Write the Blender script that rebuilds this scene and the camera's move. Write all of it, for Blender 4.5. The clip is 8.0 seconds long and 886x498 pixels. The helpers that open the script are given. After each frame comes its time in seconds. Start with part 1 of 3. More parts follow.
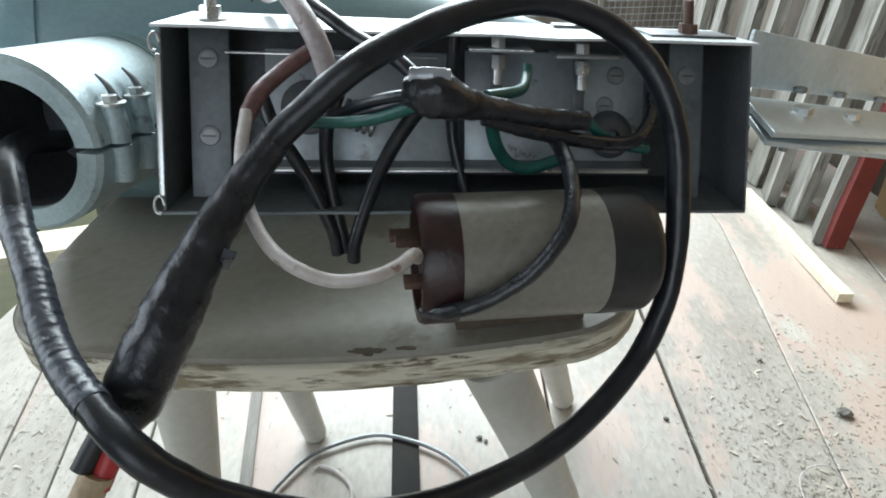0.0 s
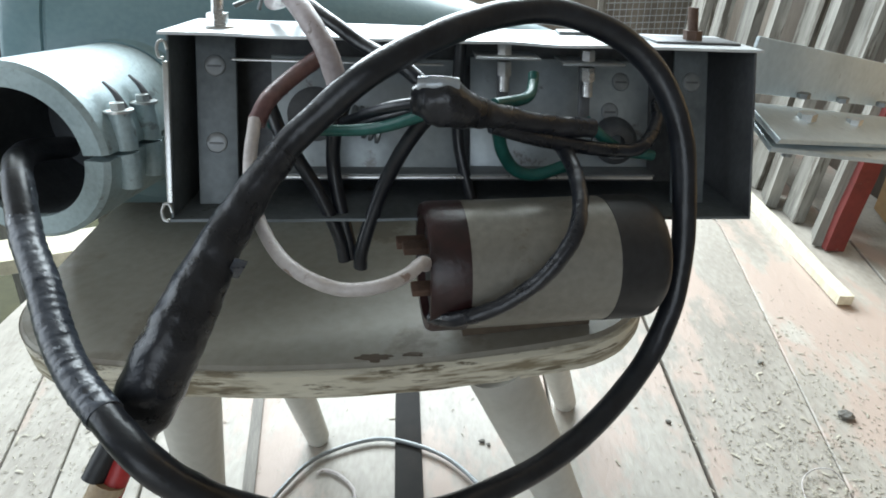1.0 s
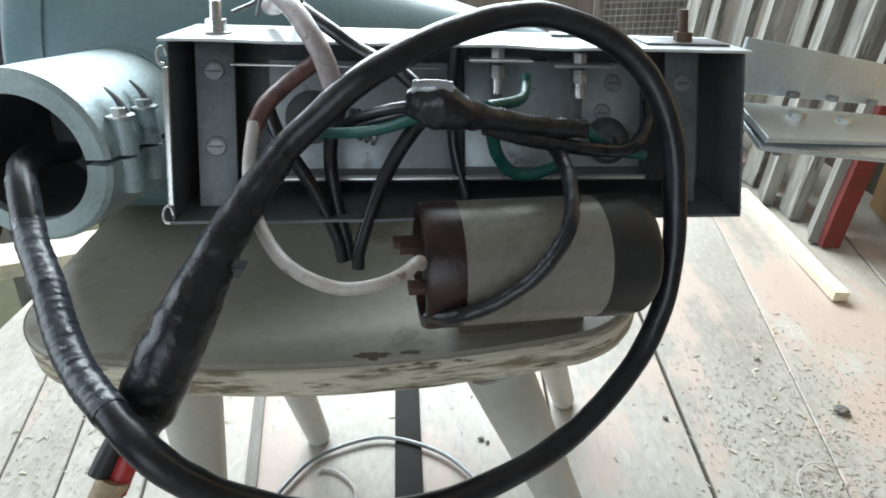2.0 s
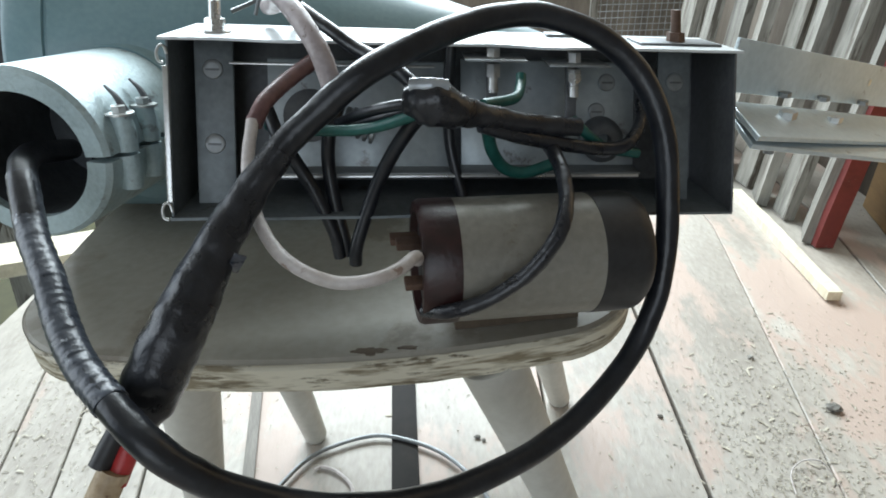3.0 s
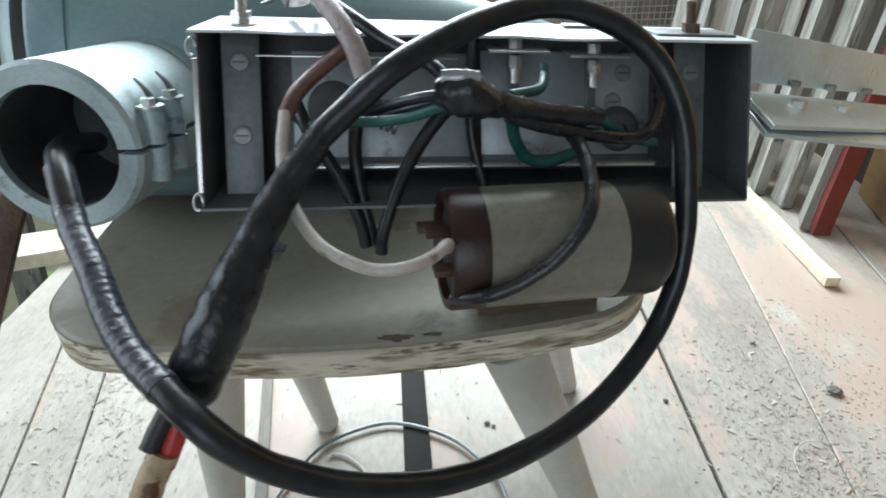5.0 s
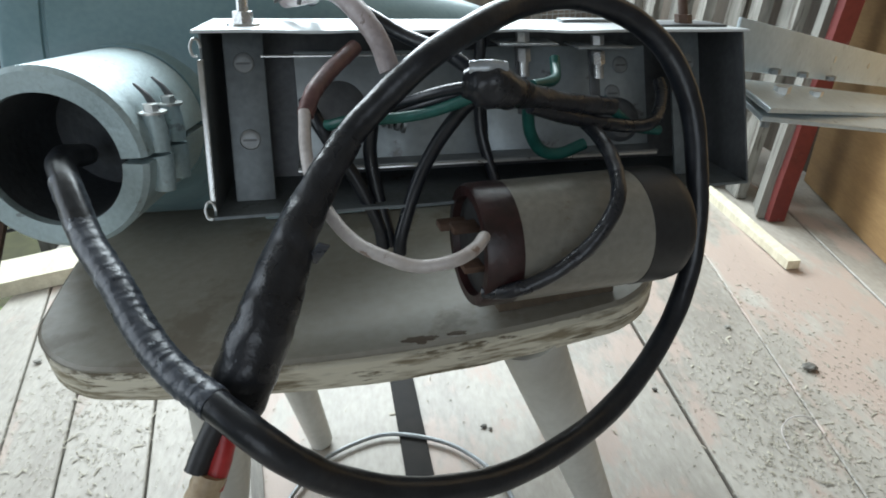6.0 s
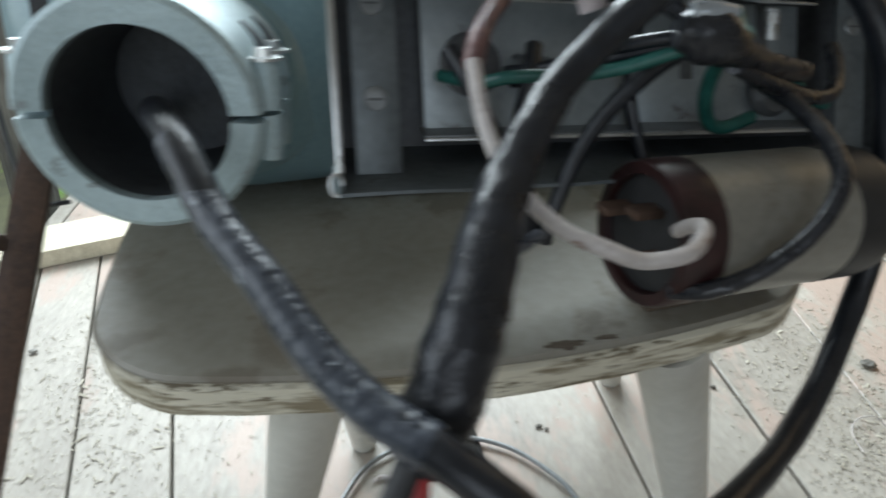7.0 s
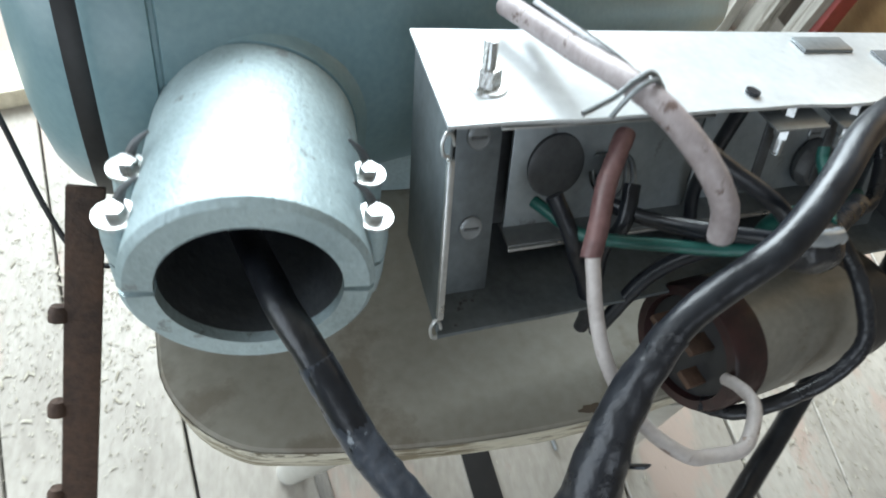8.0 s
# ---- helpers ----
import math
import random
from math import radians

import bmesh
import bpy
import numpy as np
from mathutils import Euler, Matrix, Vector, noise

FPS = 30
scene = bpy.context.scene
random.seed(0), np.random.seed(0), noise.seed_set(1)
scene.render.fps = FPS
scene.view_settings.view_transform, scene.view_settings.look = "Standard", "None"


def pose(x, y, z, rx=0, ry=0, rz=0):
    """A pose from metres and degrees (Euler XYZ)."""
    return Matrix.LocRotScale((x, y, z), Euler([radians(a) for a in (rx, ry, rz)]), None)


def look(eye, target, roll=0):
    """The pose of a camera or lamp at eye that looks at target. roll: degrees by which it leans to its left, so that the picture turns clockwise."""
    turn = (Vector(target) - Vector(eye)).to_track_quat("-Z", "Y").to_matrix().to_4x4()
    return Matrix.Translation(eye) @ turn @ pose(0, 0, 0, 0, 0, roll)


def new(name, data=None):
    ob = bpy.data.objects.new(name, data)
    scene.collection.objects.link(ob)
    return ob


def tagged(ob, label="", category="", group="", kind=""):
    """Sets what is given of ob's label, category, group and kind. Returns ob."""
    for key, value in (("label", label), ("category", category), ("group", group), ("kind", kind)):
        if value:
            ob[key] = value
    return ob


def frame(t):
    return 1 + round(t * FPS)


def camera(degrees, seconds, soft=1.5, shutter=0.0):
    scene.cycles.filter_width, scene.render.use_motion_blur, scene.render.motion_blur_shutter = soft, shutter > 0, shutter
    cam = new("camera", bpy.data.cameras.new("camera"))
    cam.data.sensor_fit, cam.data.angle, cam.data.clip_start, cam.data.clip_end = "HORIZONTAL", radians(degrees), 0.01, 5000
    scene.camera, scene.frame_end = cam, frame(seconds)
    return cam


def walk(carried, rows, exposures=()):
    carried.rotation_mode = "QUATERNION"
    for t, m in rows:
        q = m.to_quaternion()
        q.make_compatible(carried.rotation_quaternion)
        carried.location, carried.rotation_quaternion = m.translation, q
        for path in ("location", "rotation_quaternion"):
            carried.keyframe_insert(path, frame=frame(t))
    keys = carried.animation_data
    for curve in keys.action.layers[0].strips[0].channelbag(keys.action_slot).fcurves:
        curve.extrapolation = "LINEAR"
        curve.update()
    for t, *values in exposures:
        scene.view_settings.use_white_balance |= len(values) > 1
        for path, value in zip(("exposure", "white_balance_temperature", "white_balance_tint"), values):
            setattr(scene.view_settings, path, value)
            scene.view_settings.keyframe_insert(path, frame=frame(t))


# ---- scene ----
cam = camera(74.0, 8.0, soft=1.8, shutter=0.5)
PATH = [
    (0, (-0.0050, 0.0493, 0.5994), (-0.0609, 1.7718, -0.4153), -1.60),
    (0.5, (-0.0134, 0.0521, 0.6048), (-0.0664, 1.7770, -0.4060), -1.35),
    (1, (-0.0104, 0.0503, 0.6033), (-0.0604, 1.7743, -0.4093), -1.57),
    (1.5, (-0.0085, 0.0474, 0.6067), (-0.0625, 1.7706, -0.4070), -2.08),
    (3, (-0.0074, 0.0375, 0.6061), (-0.0453, 1.7652, -0.4007), -1.84),
    (3.5, (-0.0082, 0.0370, 0.6013), (-0.0455, 1.7578, -0.4172), -2.52),
    (4, (-0.0066, 0.0339, 0.5943), (-0.0362, 1.7558, -0.4225), -2.53),
    (4.5, (-0.0042, 0.0314, 0.6005), (-0.0563, 1.7492, -0.4225), -3.20),
    (5, (-0.0295, 0.0288, 0.6096), (-0.0418, 1.7410, -0.4240), -1.90),
    (5.2, (-0.0482, 0.0277, 0.6031), (-0.0330, 1.7436, -0.4243), -1.79),
    (6.3, (-0.0939, 0.0398, 0.5997), (0.1308, 1.7557, -0.4029), -1.20),
    (6.5, (-0.1146, 0.0685, 0.5982), (0.1413, 1.7785, -0.4069), -0.21),
    (6.7, (-0.1406, 0.0840, 0.5825), (0.1173, 1.7779, -0.4491), -0.43),
    (7, (-0.1759, 0.1045, 0.5697), (0.0806, 1.7838, -0.4857), 0.29),
    (7.2, (-0.2210, 0.1115, 0.5685), (0.1686, 1.7654, -0.4866), 3.91),
    (7.5, (-0.2082, 0.1494, 0.6412), (0.1748, 1.6291, -0.6487), 5.30),
    (7.7, (-0.2342, 0.1929, 0.6669), (0.1917, 1.5183, -0.7690), 9.64),
    (8, (-0.2517, 0.2339, 0.7088), (0.2146, 1.3515, -0.8828), 14.14),
]
walk(cam, [(t, look(e, a, r)) for t, e, a, r in PATH],
     exposures=[(0.0, 0.08), (4.0, 0.05), (5.2, 0.0), (6.4, -0.26), (7.0, -0.16), (7.5, -0.14), (8.0, 0.2)])

# ---------------------------------------------------------------- light
world = bpy.data.worlds.new("sky")
scene.world = world
world.use_nodes = True
_n = world.node_tree.nodes
_sky = _n.new("ShaderNodeTexSky")
_sky.sky_type, _sky.sun_disc = "NISHITA", False
_sky.sun_elevation, _sky.sun_rotation = radians(48), radians(-25)
world.node_tree.links.new(_sky.outputs[0], _n["Background"].inputs[0])
_n["Background"].inputs[1].default_value = 0.15


def area(name, place, target, sx, sy, power, colour):
    d = bpy.data.lights.new(name, "AREA")
    d.shape, d.size, d.size_y, d.energy, d.color = "RECTANGLE", sx, sy, power, colour
    ob = new(name, d)
    ob.matrix_world = look(place, target)
    return ob


SUN = bpy.data.lights.new("sun", "SUN")
SUN.energy, SUN.angle, SUN.color = 0.8, radians(12), (1.0, 0.97, 0.92)
new("sun", SUN).matrix_world = look((-1.0, 4.0, 4.6), (0, 0.4, 0.4))
area("window_light", (-0.5, 2.52, 1.75), (-0.3, 0.4, 0.3), 2.8, 1.5, 215, (0.83, 0.945, 1.0))
area("doorway_light", (-2.25, 0.2, 1.3), (0, 0.5, 0.3), 1.8, 1.9, 30, (0.88, 0.96, 1.0))

# fill lamp added behind the camera to lift dark fronts; no known source
area("rear_fill_light", (-0.4, -2.35, 1.2), (-0.1, 0.4, 0.5), 1.7, 1.9, 17, (0.92, 0.97, 1.0))

# ---------------------------------------------------------------- materials


def mat(name, c1, c2, rough=0.6, metal=0.0, scale=8.0, detail=6.0, bump=0.15, fine=60.0, spots=None,
        spot_scale=14.0, spot_cut=0.62, stretch=(1, 1, 1), rand=0.0, rvar=0.12, lo=0.35, hi=0.68, dist=0.002):
    m = bpy.data.materials.new(name)
    m.use_nodes = True
    nt = m.node_tree
    N, L = nt.nodes, nt.links
    b = N["Principled BSDF"]
    tc, mp = N.new("ShaderNodeTexCoord"), N.new("ShaderNodeMapping")
    mp.inputs["Scale"].default_value = stretch
    L.new(tc.outputs["Object"], mp.inputs[0])
    big, small = N.new("ShaderNodeTexNoise"), N.new("ShaderNodeTexNoise")
    for t, s in ((big, scale), (small, fine)):
        t.inputs["Scale"].default_value, t.inputs["Detail"].default_value = s, detail
        L.new(mp.outputs[0], t.inputs["Vector"])
    if rand:
        info, add = N.new("ShaderNodeObjectInfo"), N.new("ShaderNodeVectorMath")
        add.operation = "ADD"
        L.new(tc.outputs["Object"], add.inputs[0])
        mul = N.new("ShaderNodeMath")
        mul.operation, mul.inputs[1].default_value = "MULTIPLY", 37.0
        L.new(info.outputs["Random"], mul.inputs[0])
        L.new(mul.outputs[0], add.inputs[1])
        L.new(add.outputs[0], mp.inputs[0])
    ramp = N.new("ShaderNodeValToRGB")
    ramp.color_ramp.elements[0].position, ramp.color_ramp.elements[1].position = lo, hi
    ramp.color_ramp.elements[0].color, ramp.color_ramp.elements[1].color = (*c1, 1), (*c2, 1)
    mixf = N.new("ShaderNodeMath")
    mixf.operation, mixf.inputs[2].default_value = "MULTIPLY_ADD", 0.0
    L.new(big.outputs["Fac"], mixf.inputs[0])
    mixf.inputs[1].default_value = 0.65
    half = N.new("ShaderNodeMath")
    half.operation, half.inputs[1].default_value = "MULTIPLY", 0.35
    L.new(small.outputs["Fac"], half.inputs[0])
    L.new(half.outputs[0], mixf.inputs[2])
    L.new(mixf.outputs[0], ramp.inputs[0])
    col = ramp.outputs[0]
    if spots:
        sp, cut, mx = N.new("ShaderNodeTexNoise"), N.new("ShaderNodeValToRGB"), N.new("ShaderNodeMix")
        sp.inputs["Scale"].default_value, sp.inputs["Detail"].default_value = spot_scale, 8.0
        sp.inputs["Roughness"].default_value = 0.65
        L.new(mp.outputs[0], sp.inputs["Vector"])
        cut.color_ramp.elements[0].position, cut.color_ramp.elements[1].position = spot_cut, spot_cut + 0.05
        L.new(sp.outputs["Fac"], cut.inputs[0])
        mx.data_type = "RGBA"
        L.new(cut.outputs[0], mx.inputs[0])
        L.new(col, mx.inputs[6])
        mx.inputs[7].default_value = (*spots, 1)
        col = mx.outputs[2]
    if rand:
        hv, mm = N.new("ShaderNodeHueSaturation"), N.new("ShaderNodeMapRange")
        mm.inputs[3].default_value, mm.inputs[4].default_value = 1 - rand, 1 + rand
        L.new(info.outputs["Random"], mm.inputs[0])
        L.new(mm.outputs[0], hv.inputs["Value"])
        L.new(col, hv.inputs["Color"])
        col = hv.outputs[0]
    L.new(col, b.inputs["Base Color"])
    b.inputs["Metallic"].default_value = metal
    rr = N.new("ShaderNodeMapRange")
    rr.inputs[3].default_value, rr.inputs[4].default_value = max(0.03, rough - rvar), min(1, rough + rvar)
    L.new(big.outputs["Fac"], rr.inputs[0])
    L.new(rr.outputs[0], b.inputs["Roughness"])
    bp = N.new("ShaderNodeBump")
    bp.inputs["Strength"].default_value, bp.inputs["Distance"].default_value = bump, dist
    L.new(small.outputs["Fac"], bp.inputs["Height"])
    L.new(bp.outputs[0], b.inputs["Normal"])
    return m


M_NAC = mat("nacelle_paint", (0.175, 0.28, 0.31), (0.25, 0.37, 0.40), 0.33, 0.0, 7, bump=0.05, fine=240, spots=(0.16, 0.21, 0.225), spot_scale=22, spot_cut=0.66)
M_CAST = mat("cast_aluminium", (0.33, 0.42, 0.44), (0.51, 0.63, 0.655), 0.44, 0.2, 24, bump=0.35, fine=340, spots=(0.27, 0.31, 0.32), spot_scale=70, spot_cut=0.60)
M_BORE = mat("bore_shade", (0.05, 0.055, 0.06), (0.10, 0.11, 0.12), 0.6, 0.2, 30, bump=0.3, fine=200)
M_GALV = mat("galvanised_sheet", (0.42, 0.44, 0.45), (0.66, 0.69, 0.70), 0.34, 0.75, 22, bump=0.05, fine=160, spots=(0.34, 0.35, 0.35), spot_scale=60, spot_cut=0.63)
# paler copy of the sheet: window light on the lid put into the colour
M_LID = mat("lit_lid_sheet", (0.62, 0.65, 0.66), (0.80, 0.83, 0.84), 0.34, 0.45, 16, bump=0.05, fine=160, spots=(0.5, 0.52, 0.52), spot_scale=50, spot_cut=0.66)
M_PLATE = mat("tarnished_plate", (0.29, 0.325, 0.34), (0.44, 0.485, 0.50), 0.42, 0.45, 18, bump=0.12, fine=160, spots=(0.20, 0.20, 0.195), spot_scale=36, spot_cut=0.60)
# paler than the black tape: the window's reflection put into the colour
M_SHINE = mat("tape_window_glint", (0.30, 0.33, 0.36), (0.45, 0.48, 0.5), 0.15, 0.2, 60, bump=0.2, fine=200)
M_LATH = mat("grey_lath", (0.15, 0.14, 0.125), (0.25, 0.235, 0.21), 0.8, 0.0, 12, bump=0.4, fine=80, stretch=(6, 1, 1))
M_TAPEBR = mat("brown_pink_tape", (0.10, 0.05, 0.05), (0.20, 0.11, 0.105), 0.45, 0.0, 50, bump=0.2, fine=200)
M_BATTEN = mat("brown_batten", (0.065, 0.048, 0.032), (0.13, 0.096, 0.066), 0.7, 0.0, 14, bump=0.4, fine=80, stretch=(1, 5, 5))
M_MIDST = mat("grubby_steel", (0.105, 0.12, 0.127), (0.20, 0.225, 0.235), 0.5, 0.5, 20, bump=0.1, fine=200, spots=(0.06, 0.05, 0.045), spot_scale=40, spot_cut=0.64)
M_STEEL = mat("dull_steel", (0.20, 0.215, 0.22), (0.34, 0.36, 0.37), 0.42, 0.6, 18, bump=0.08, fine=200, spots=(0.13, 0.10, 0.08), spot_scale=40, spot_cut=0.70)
# also the box's inner walls, darkened where shade falls
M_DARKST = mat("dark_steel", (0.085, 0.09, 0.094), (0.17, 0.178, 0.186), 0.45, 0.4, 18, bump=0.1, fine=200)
M_BOLT = mat("zinc_bolt", (0.50, 0.51, 0.50), (0.74, 0.75, 0.74), 0.3, 0.85, 60, bump=0.1, fine=500)
M_RUST = mat("rusty_steel", (0.05, 0.032, 0.025), (0.13, 0.075, 0.05), 0.65, 0.3, 25, bump=0.4, fine=250, spots=(0.085, 0.042, 0.028), spot_scale=40)
M_RUBBER = mat("black_cable_sheath", (0.006, 0.007, 0.010), (0.017, 0.020, 0.026), 0.33, 0.0, 60, bump=0.16, fine=260, spots=(0.05, 0.055, 0.06), spot_scale=120, spot_cut=0.70)
M_TAPE = mat("black_tape", (0.009, 0.010, 0.013), (0.024, 0.026, 0.032), 0.29, 0.0, 60, bump=0.3, fine=110, dist=0.004)
M_WRAP = mat("worn_tape_wrap", (0.02, 0.025, 0.035), (0.07, 0.08, 0.10), 0.3, 0.0, 120, bump=0.4, fine=200, spots=(0.30, 0.33, 0.36), spot_scale=110, spot_cut=0.62)
M_WHITE = mat("white_wire_sheath", (0.40, 0.36, 0.345), (0.60, 0.56, 0.54), 0.42, 0.0, 40, bump=0.12, fine=300, spots=(0.26, 0.19, 0.16), spot_scale=90, spot_cut=0.60)
M_PINK = mat("grimy_cable_sheath", (0.24, 0.20, 0.20), (0.42, 0.37, 0.37), 0.45, 0.0, 60, bump=0.1, fine=300, spots=(0.12, 0.08, 0.07), spot_scale=90, spot_cut=0.6)
M_GREEN = mat("green_wire_sheath", (0.008, 0.065, 0.055), (0.02, 0.12, 0.10), 0.38, 0.0, 60, bump=0.1, fine=300)
M_RED = mat("red_insulation", (0.38, 0.02, 0.02), (0.55, 0.05, 0.05), 0.4, 0.0, 60, bump=0.1, fine=300)
M_REDBROWN = mat("red_brown_tape", (0.012, 0.006, 0.006), (0.038, 0.012, 0.012), 0.36, 0.0, 40, bump=0.2, fine=200)
M_TAN = mat("bare_core_grime", (0.30, 0.21, 0.12), (0.55, 0.44, 0.30), 0.5, 0.0, 70, bump=0.2, fine=300, spots=(0.12, 0.05, 0.02), spot_scale=60, spot_cut=0.58)
M_CAN = mat("capacitor_can", (0.19, 0.18, 0.155), (0.29, 0.28, 0.245), 0.4, 0.2, 7, bump=0.1, fine=200, spots=(0.15, 0.125, 0.09), spot_scale=16, spot_cut=0.60)
M_CAP = mat("black_plastic_cap", (0.012, 0.012, 0.013), (0.03, 0.03, 0.032), 0.5, 0.0, 30, bump=0.05, fine=200)
M_SEAT = mat("seat_paint", (0.205, 0.188, 0.150), (0.305, 0.285, 0.240), 0.5, 0.0, 4, bump=0.14, fine=110, spots=(0.180, 0.155, 0.118), spot_scale=6, spot_cut=0.57)
M_TAIL = mat("tail_galvanised", (0.44, 0.51, 0.53), (0.62, 0.69, 0.71), 0.4, 0.15, 14, bump=0.08, fine=160, spots=(0.33, 0.37, 0.38), spot_scale=50, spot_cut=0.63)
M_EDGE = mat("worn_plywood_edge", (0.24, 0.20, 0.13), (0.66, 0.62, 0.50), 0.65, 0.0, 16, bump=0.5, fine=60, stretch=(1, 1, 7), spots=(0.17, 0.14, 0.09), spot_scale=22, spot_cut=0.55, lo=0.42, hi=0.54)
M_LEG = mat("leg_paint", (0.46, 0.45, 0.40), (0.60, 0.59, 0.54), 0.5, 0.0, 9, bump=0.08, fine=120, spots=(0.34, 0.31, 0.25), spot_scale=16, spot_cut=0.67)
M_FLOOR = mat("floor_paint", (0.285, 0.26, 0.225), (0.475, 0.447, 0.395), 0.5, 0.0, 3.5, bump=0.4, fine=70, spots=(0.42, 0.335, 0.285), spot_scale=3.0, spot_cut=0.52, stretch=(2.0, 0.8, 1), rand=0.07)
M_GAP = mat("under_floor", (0.008, 0.008, 0.008), (0.02, 0.018, 0.016), 0.95, 0.0, 8)
M_DUST = mat("sawdust", (0.27, 0.245, 0.195), (0.54, 0.505, 0.42), 0.95, 0.0, 60)
M_BOARD = mat("weathered_board", (0.13, 0.125, 0.11), (0.33, 0.32, 0.29), 0.75, 0.0, 6, bump=0.6, fine=40, stretch=(6, 6, 0.7), spots=(0.10, 0.09, 0.075), spot_scale=7, spot_cut=0.54, rand=0.25)
M_RAW = mat("raw_stick", (0.55, 0.50, 0.37), (0.78, 0.73, 0.58), 0.7, 0.0, 12, bump=0.4, fine=60, stretch=(4, 1, 4))
M_REDP = mat("red_paint_worn", (0.11, 0.017, 0.015), (0.18, 0.028, 0.025), 0.6, 0.0, 10, bump=0.3, fine=90, spots=(0.17, 0.13, 0.11), spot_scale=24, spot_cut=0.62)
M_PLY = mat("plywood_panel", (0.34, 0.20, 0.085), (0.50, 0.32, 0.15), 0.55, 0.0, 4, bump=0.1, fine=40, stretch=(1, 1, 6), spots=(0.26, 0.14, 0.06), spot_scale=6, spot_cut=0.66)
M_WALL = mat("dark_wall_boards", (0.10, 0.085, 0.07), (0.20, 0.17, 0.14), 0.75, 0.0, 5, bump=0.4, fine=40, stretch=(5, 5, 0.6))
M_CEIL = mat("ceiling_boards", (0.22, 0.20, 0.17), (0.34, 0.31, 0.27), 0.8, 0.0, 5, bump=0.3, fine=40)
M_EARTH = mat("earth_and_grass", (0.05, 0.05, 0.03), (0.10, 0.10, 0.05), 0.95, 0.0, 3, bump=0.6, fine=20, spots=(0.10, 0.17, 0.04), spot_scale=4, spot_cut=0.55)

# ---------------------------------------------------------------- mesh helpers


def part(name, bm, material, parent=None, label="", smooth=True):
    me = bpy.data.meshes.new(name)
    bm.normal_update()
    bm.to_mesh(me)
    bm.free()
    me.materials.append(material)
    if smooth:
        for p in me.polygons:
            p.use_smooth = True
        me.set_sharp_from_angle(angle=radians(38))
    ob = new(name, me)
    if parent is not None:
        ob.parent = parent
    if label:
        ob["label"] = label
    return ob


def empty(name, m, label, category, group=""):
    ob = new(name)
    ob.matrix_world = m
    ob.empty_display_size = 0.02
    return tagged(ob, label, category, group)


def bx(bm, x0, x1, y0, y1, z0, z1, bev=0.0, m=None):
    n = bmesh.ops.create_cube(bm, size=1.0, matrix=Matrix.LocRotScale(((x0 + x1) / 2, (y0 + y1) / 2, (z0 + z1) / 2), None, (x1 - x0, y1 - y0, z1 - z0)))
    vs = n["verts"]
    if bev:
        es = list({e for v in vs for e in v.link_edges})
        r = bmesh.ops.bevel(bm, geom=es, offset=bev, segments=2, profile=0.5, affect="EDGES")
        vs = list({v for f in r["faces"] for v in f.verts} | {v for v in vs if v.is_valid})
    if m is not None:
        bmesh.ops.transform(bm, matrix=m, verts=vs)
    return bm


def rod(bm, a, b, r0, r1=None, seg=24, caps=True):
    a, b = Vector(a), Vector(b)
    d = b - a
    m = Matrix.Translation((a + b) / 2) @ d.to_track_quat("Z", "Y").to_matrix().to_4x4()
    bmesh.ops.create_cone(bm, cap_ends=caps, cap_tris=False, segments=seg, radius1=r0, radius2=r0 if r1 is None else r1, depth=d.length, matrix=m)
    return bm


def lathe(bm, profile, seg=48, m=None):
    """Rings (radius, height) swept round z."""
    rings = []
    for r, h in profile:
        if r < 1e-6:
            rings.append([bm.verts.new((0, 0, h))])
        else:
            rings.append([bm.verts.new((r * math.cos(2 * math.pi * i / seg), r * math.sin(2 * math.pi * i / seg), h)) for i in range(seg)])
    for A, B in zip(rings, rings[1:]):
        for i in range(seg):
            j = (i + 1) % seg
            if len(A) == 1 and len(B) == 1:
                continue
            if len(A) == 1:
                bm.faces.new((A[0], B[j], B[i]))
            elif len(B) == 1:
                bm.faces.new((A[i], A[j], B[0]))
            else:
                bm.faces.new((A[i], A[j], B[j], B[i]))
    if m is not None:
        bmesh.ops.transform(bm, matrix=m, verts=[v for R in rings for v in R])
    return bm


def spline(pts, n):
    """A smooth run of n points through a few places."""
    P = [Vector(p) for p in pts]
    P = [P[0] * 2 - P[1]] + P + [P[-1] * 2 - P[-2]]
    out = []
    segs = len(P) - 3
    for k in range(n):
        u = k / (n - 1) * segs
        i = min(int(u), segs - 1)
        t = u - i
        a, b, c, d = P[i:i + 4]
        out.append(0.5 * ((2 * b) + (c - a) * t + (2 * a - 5 * b + 4 * c - d) * t * t + (3 * b - a - 3 * c + d) * t ** 3))
    return out


def hose(bm, pts, radius, n=60, seg=14, wob=0.0, freq=40.0):
    """A round cable through a few places. radius: a number, or a function of 0..1."""
    C = spline(pts, n)
    up = Vector((0.3, 0.2, 1)).normalized()
    rings = []
    for k, c in enumerate(C):
        d = (C[min(k + 1, n - 1)] - C[max(k - 1, 0)]).normalized()
        x = up - d * up.dot(d)
        if x.length < 1e-3:
            x = d.orthogonal()
        x.normalize()
        up = x
        y = d.cross(x)
        r = radius(k / (n - 1)) if callable(radius) else radius
        ring = []
        for i in range(seg):
            a = 2 * math.pi * i / seg
            q = r * (1 + wob * noise.noise(Vector((math.cos(a) * 1.3, math.sin(a) * 1.3, k / n * freq))))
            ring.append(bm.verts.new(c + x * (q * math.cos(a)) + y * (q * math.sin(a))))
        rings.append(ring)
    for A, B in zip(rings, rings[1:]):
        for i in range(seg):
            j = (i + 1) % seg
            bm.faces.new((A[i], A[j], B[j], B[i]))
    bm.faces.new(list(reversed(rings[0])))
    bm.faces.new(rings[-1])
    return bm


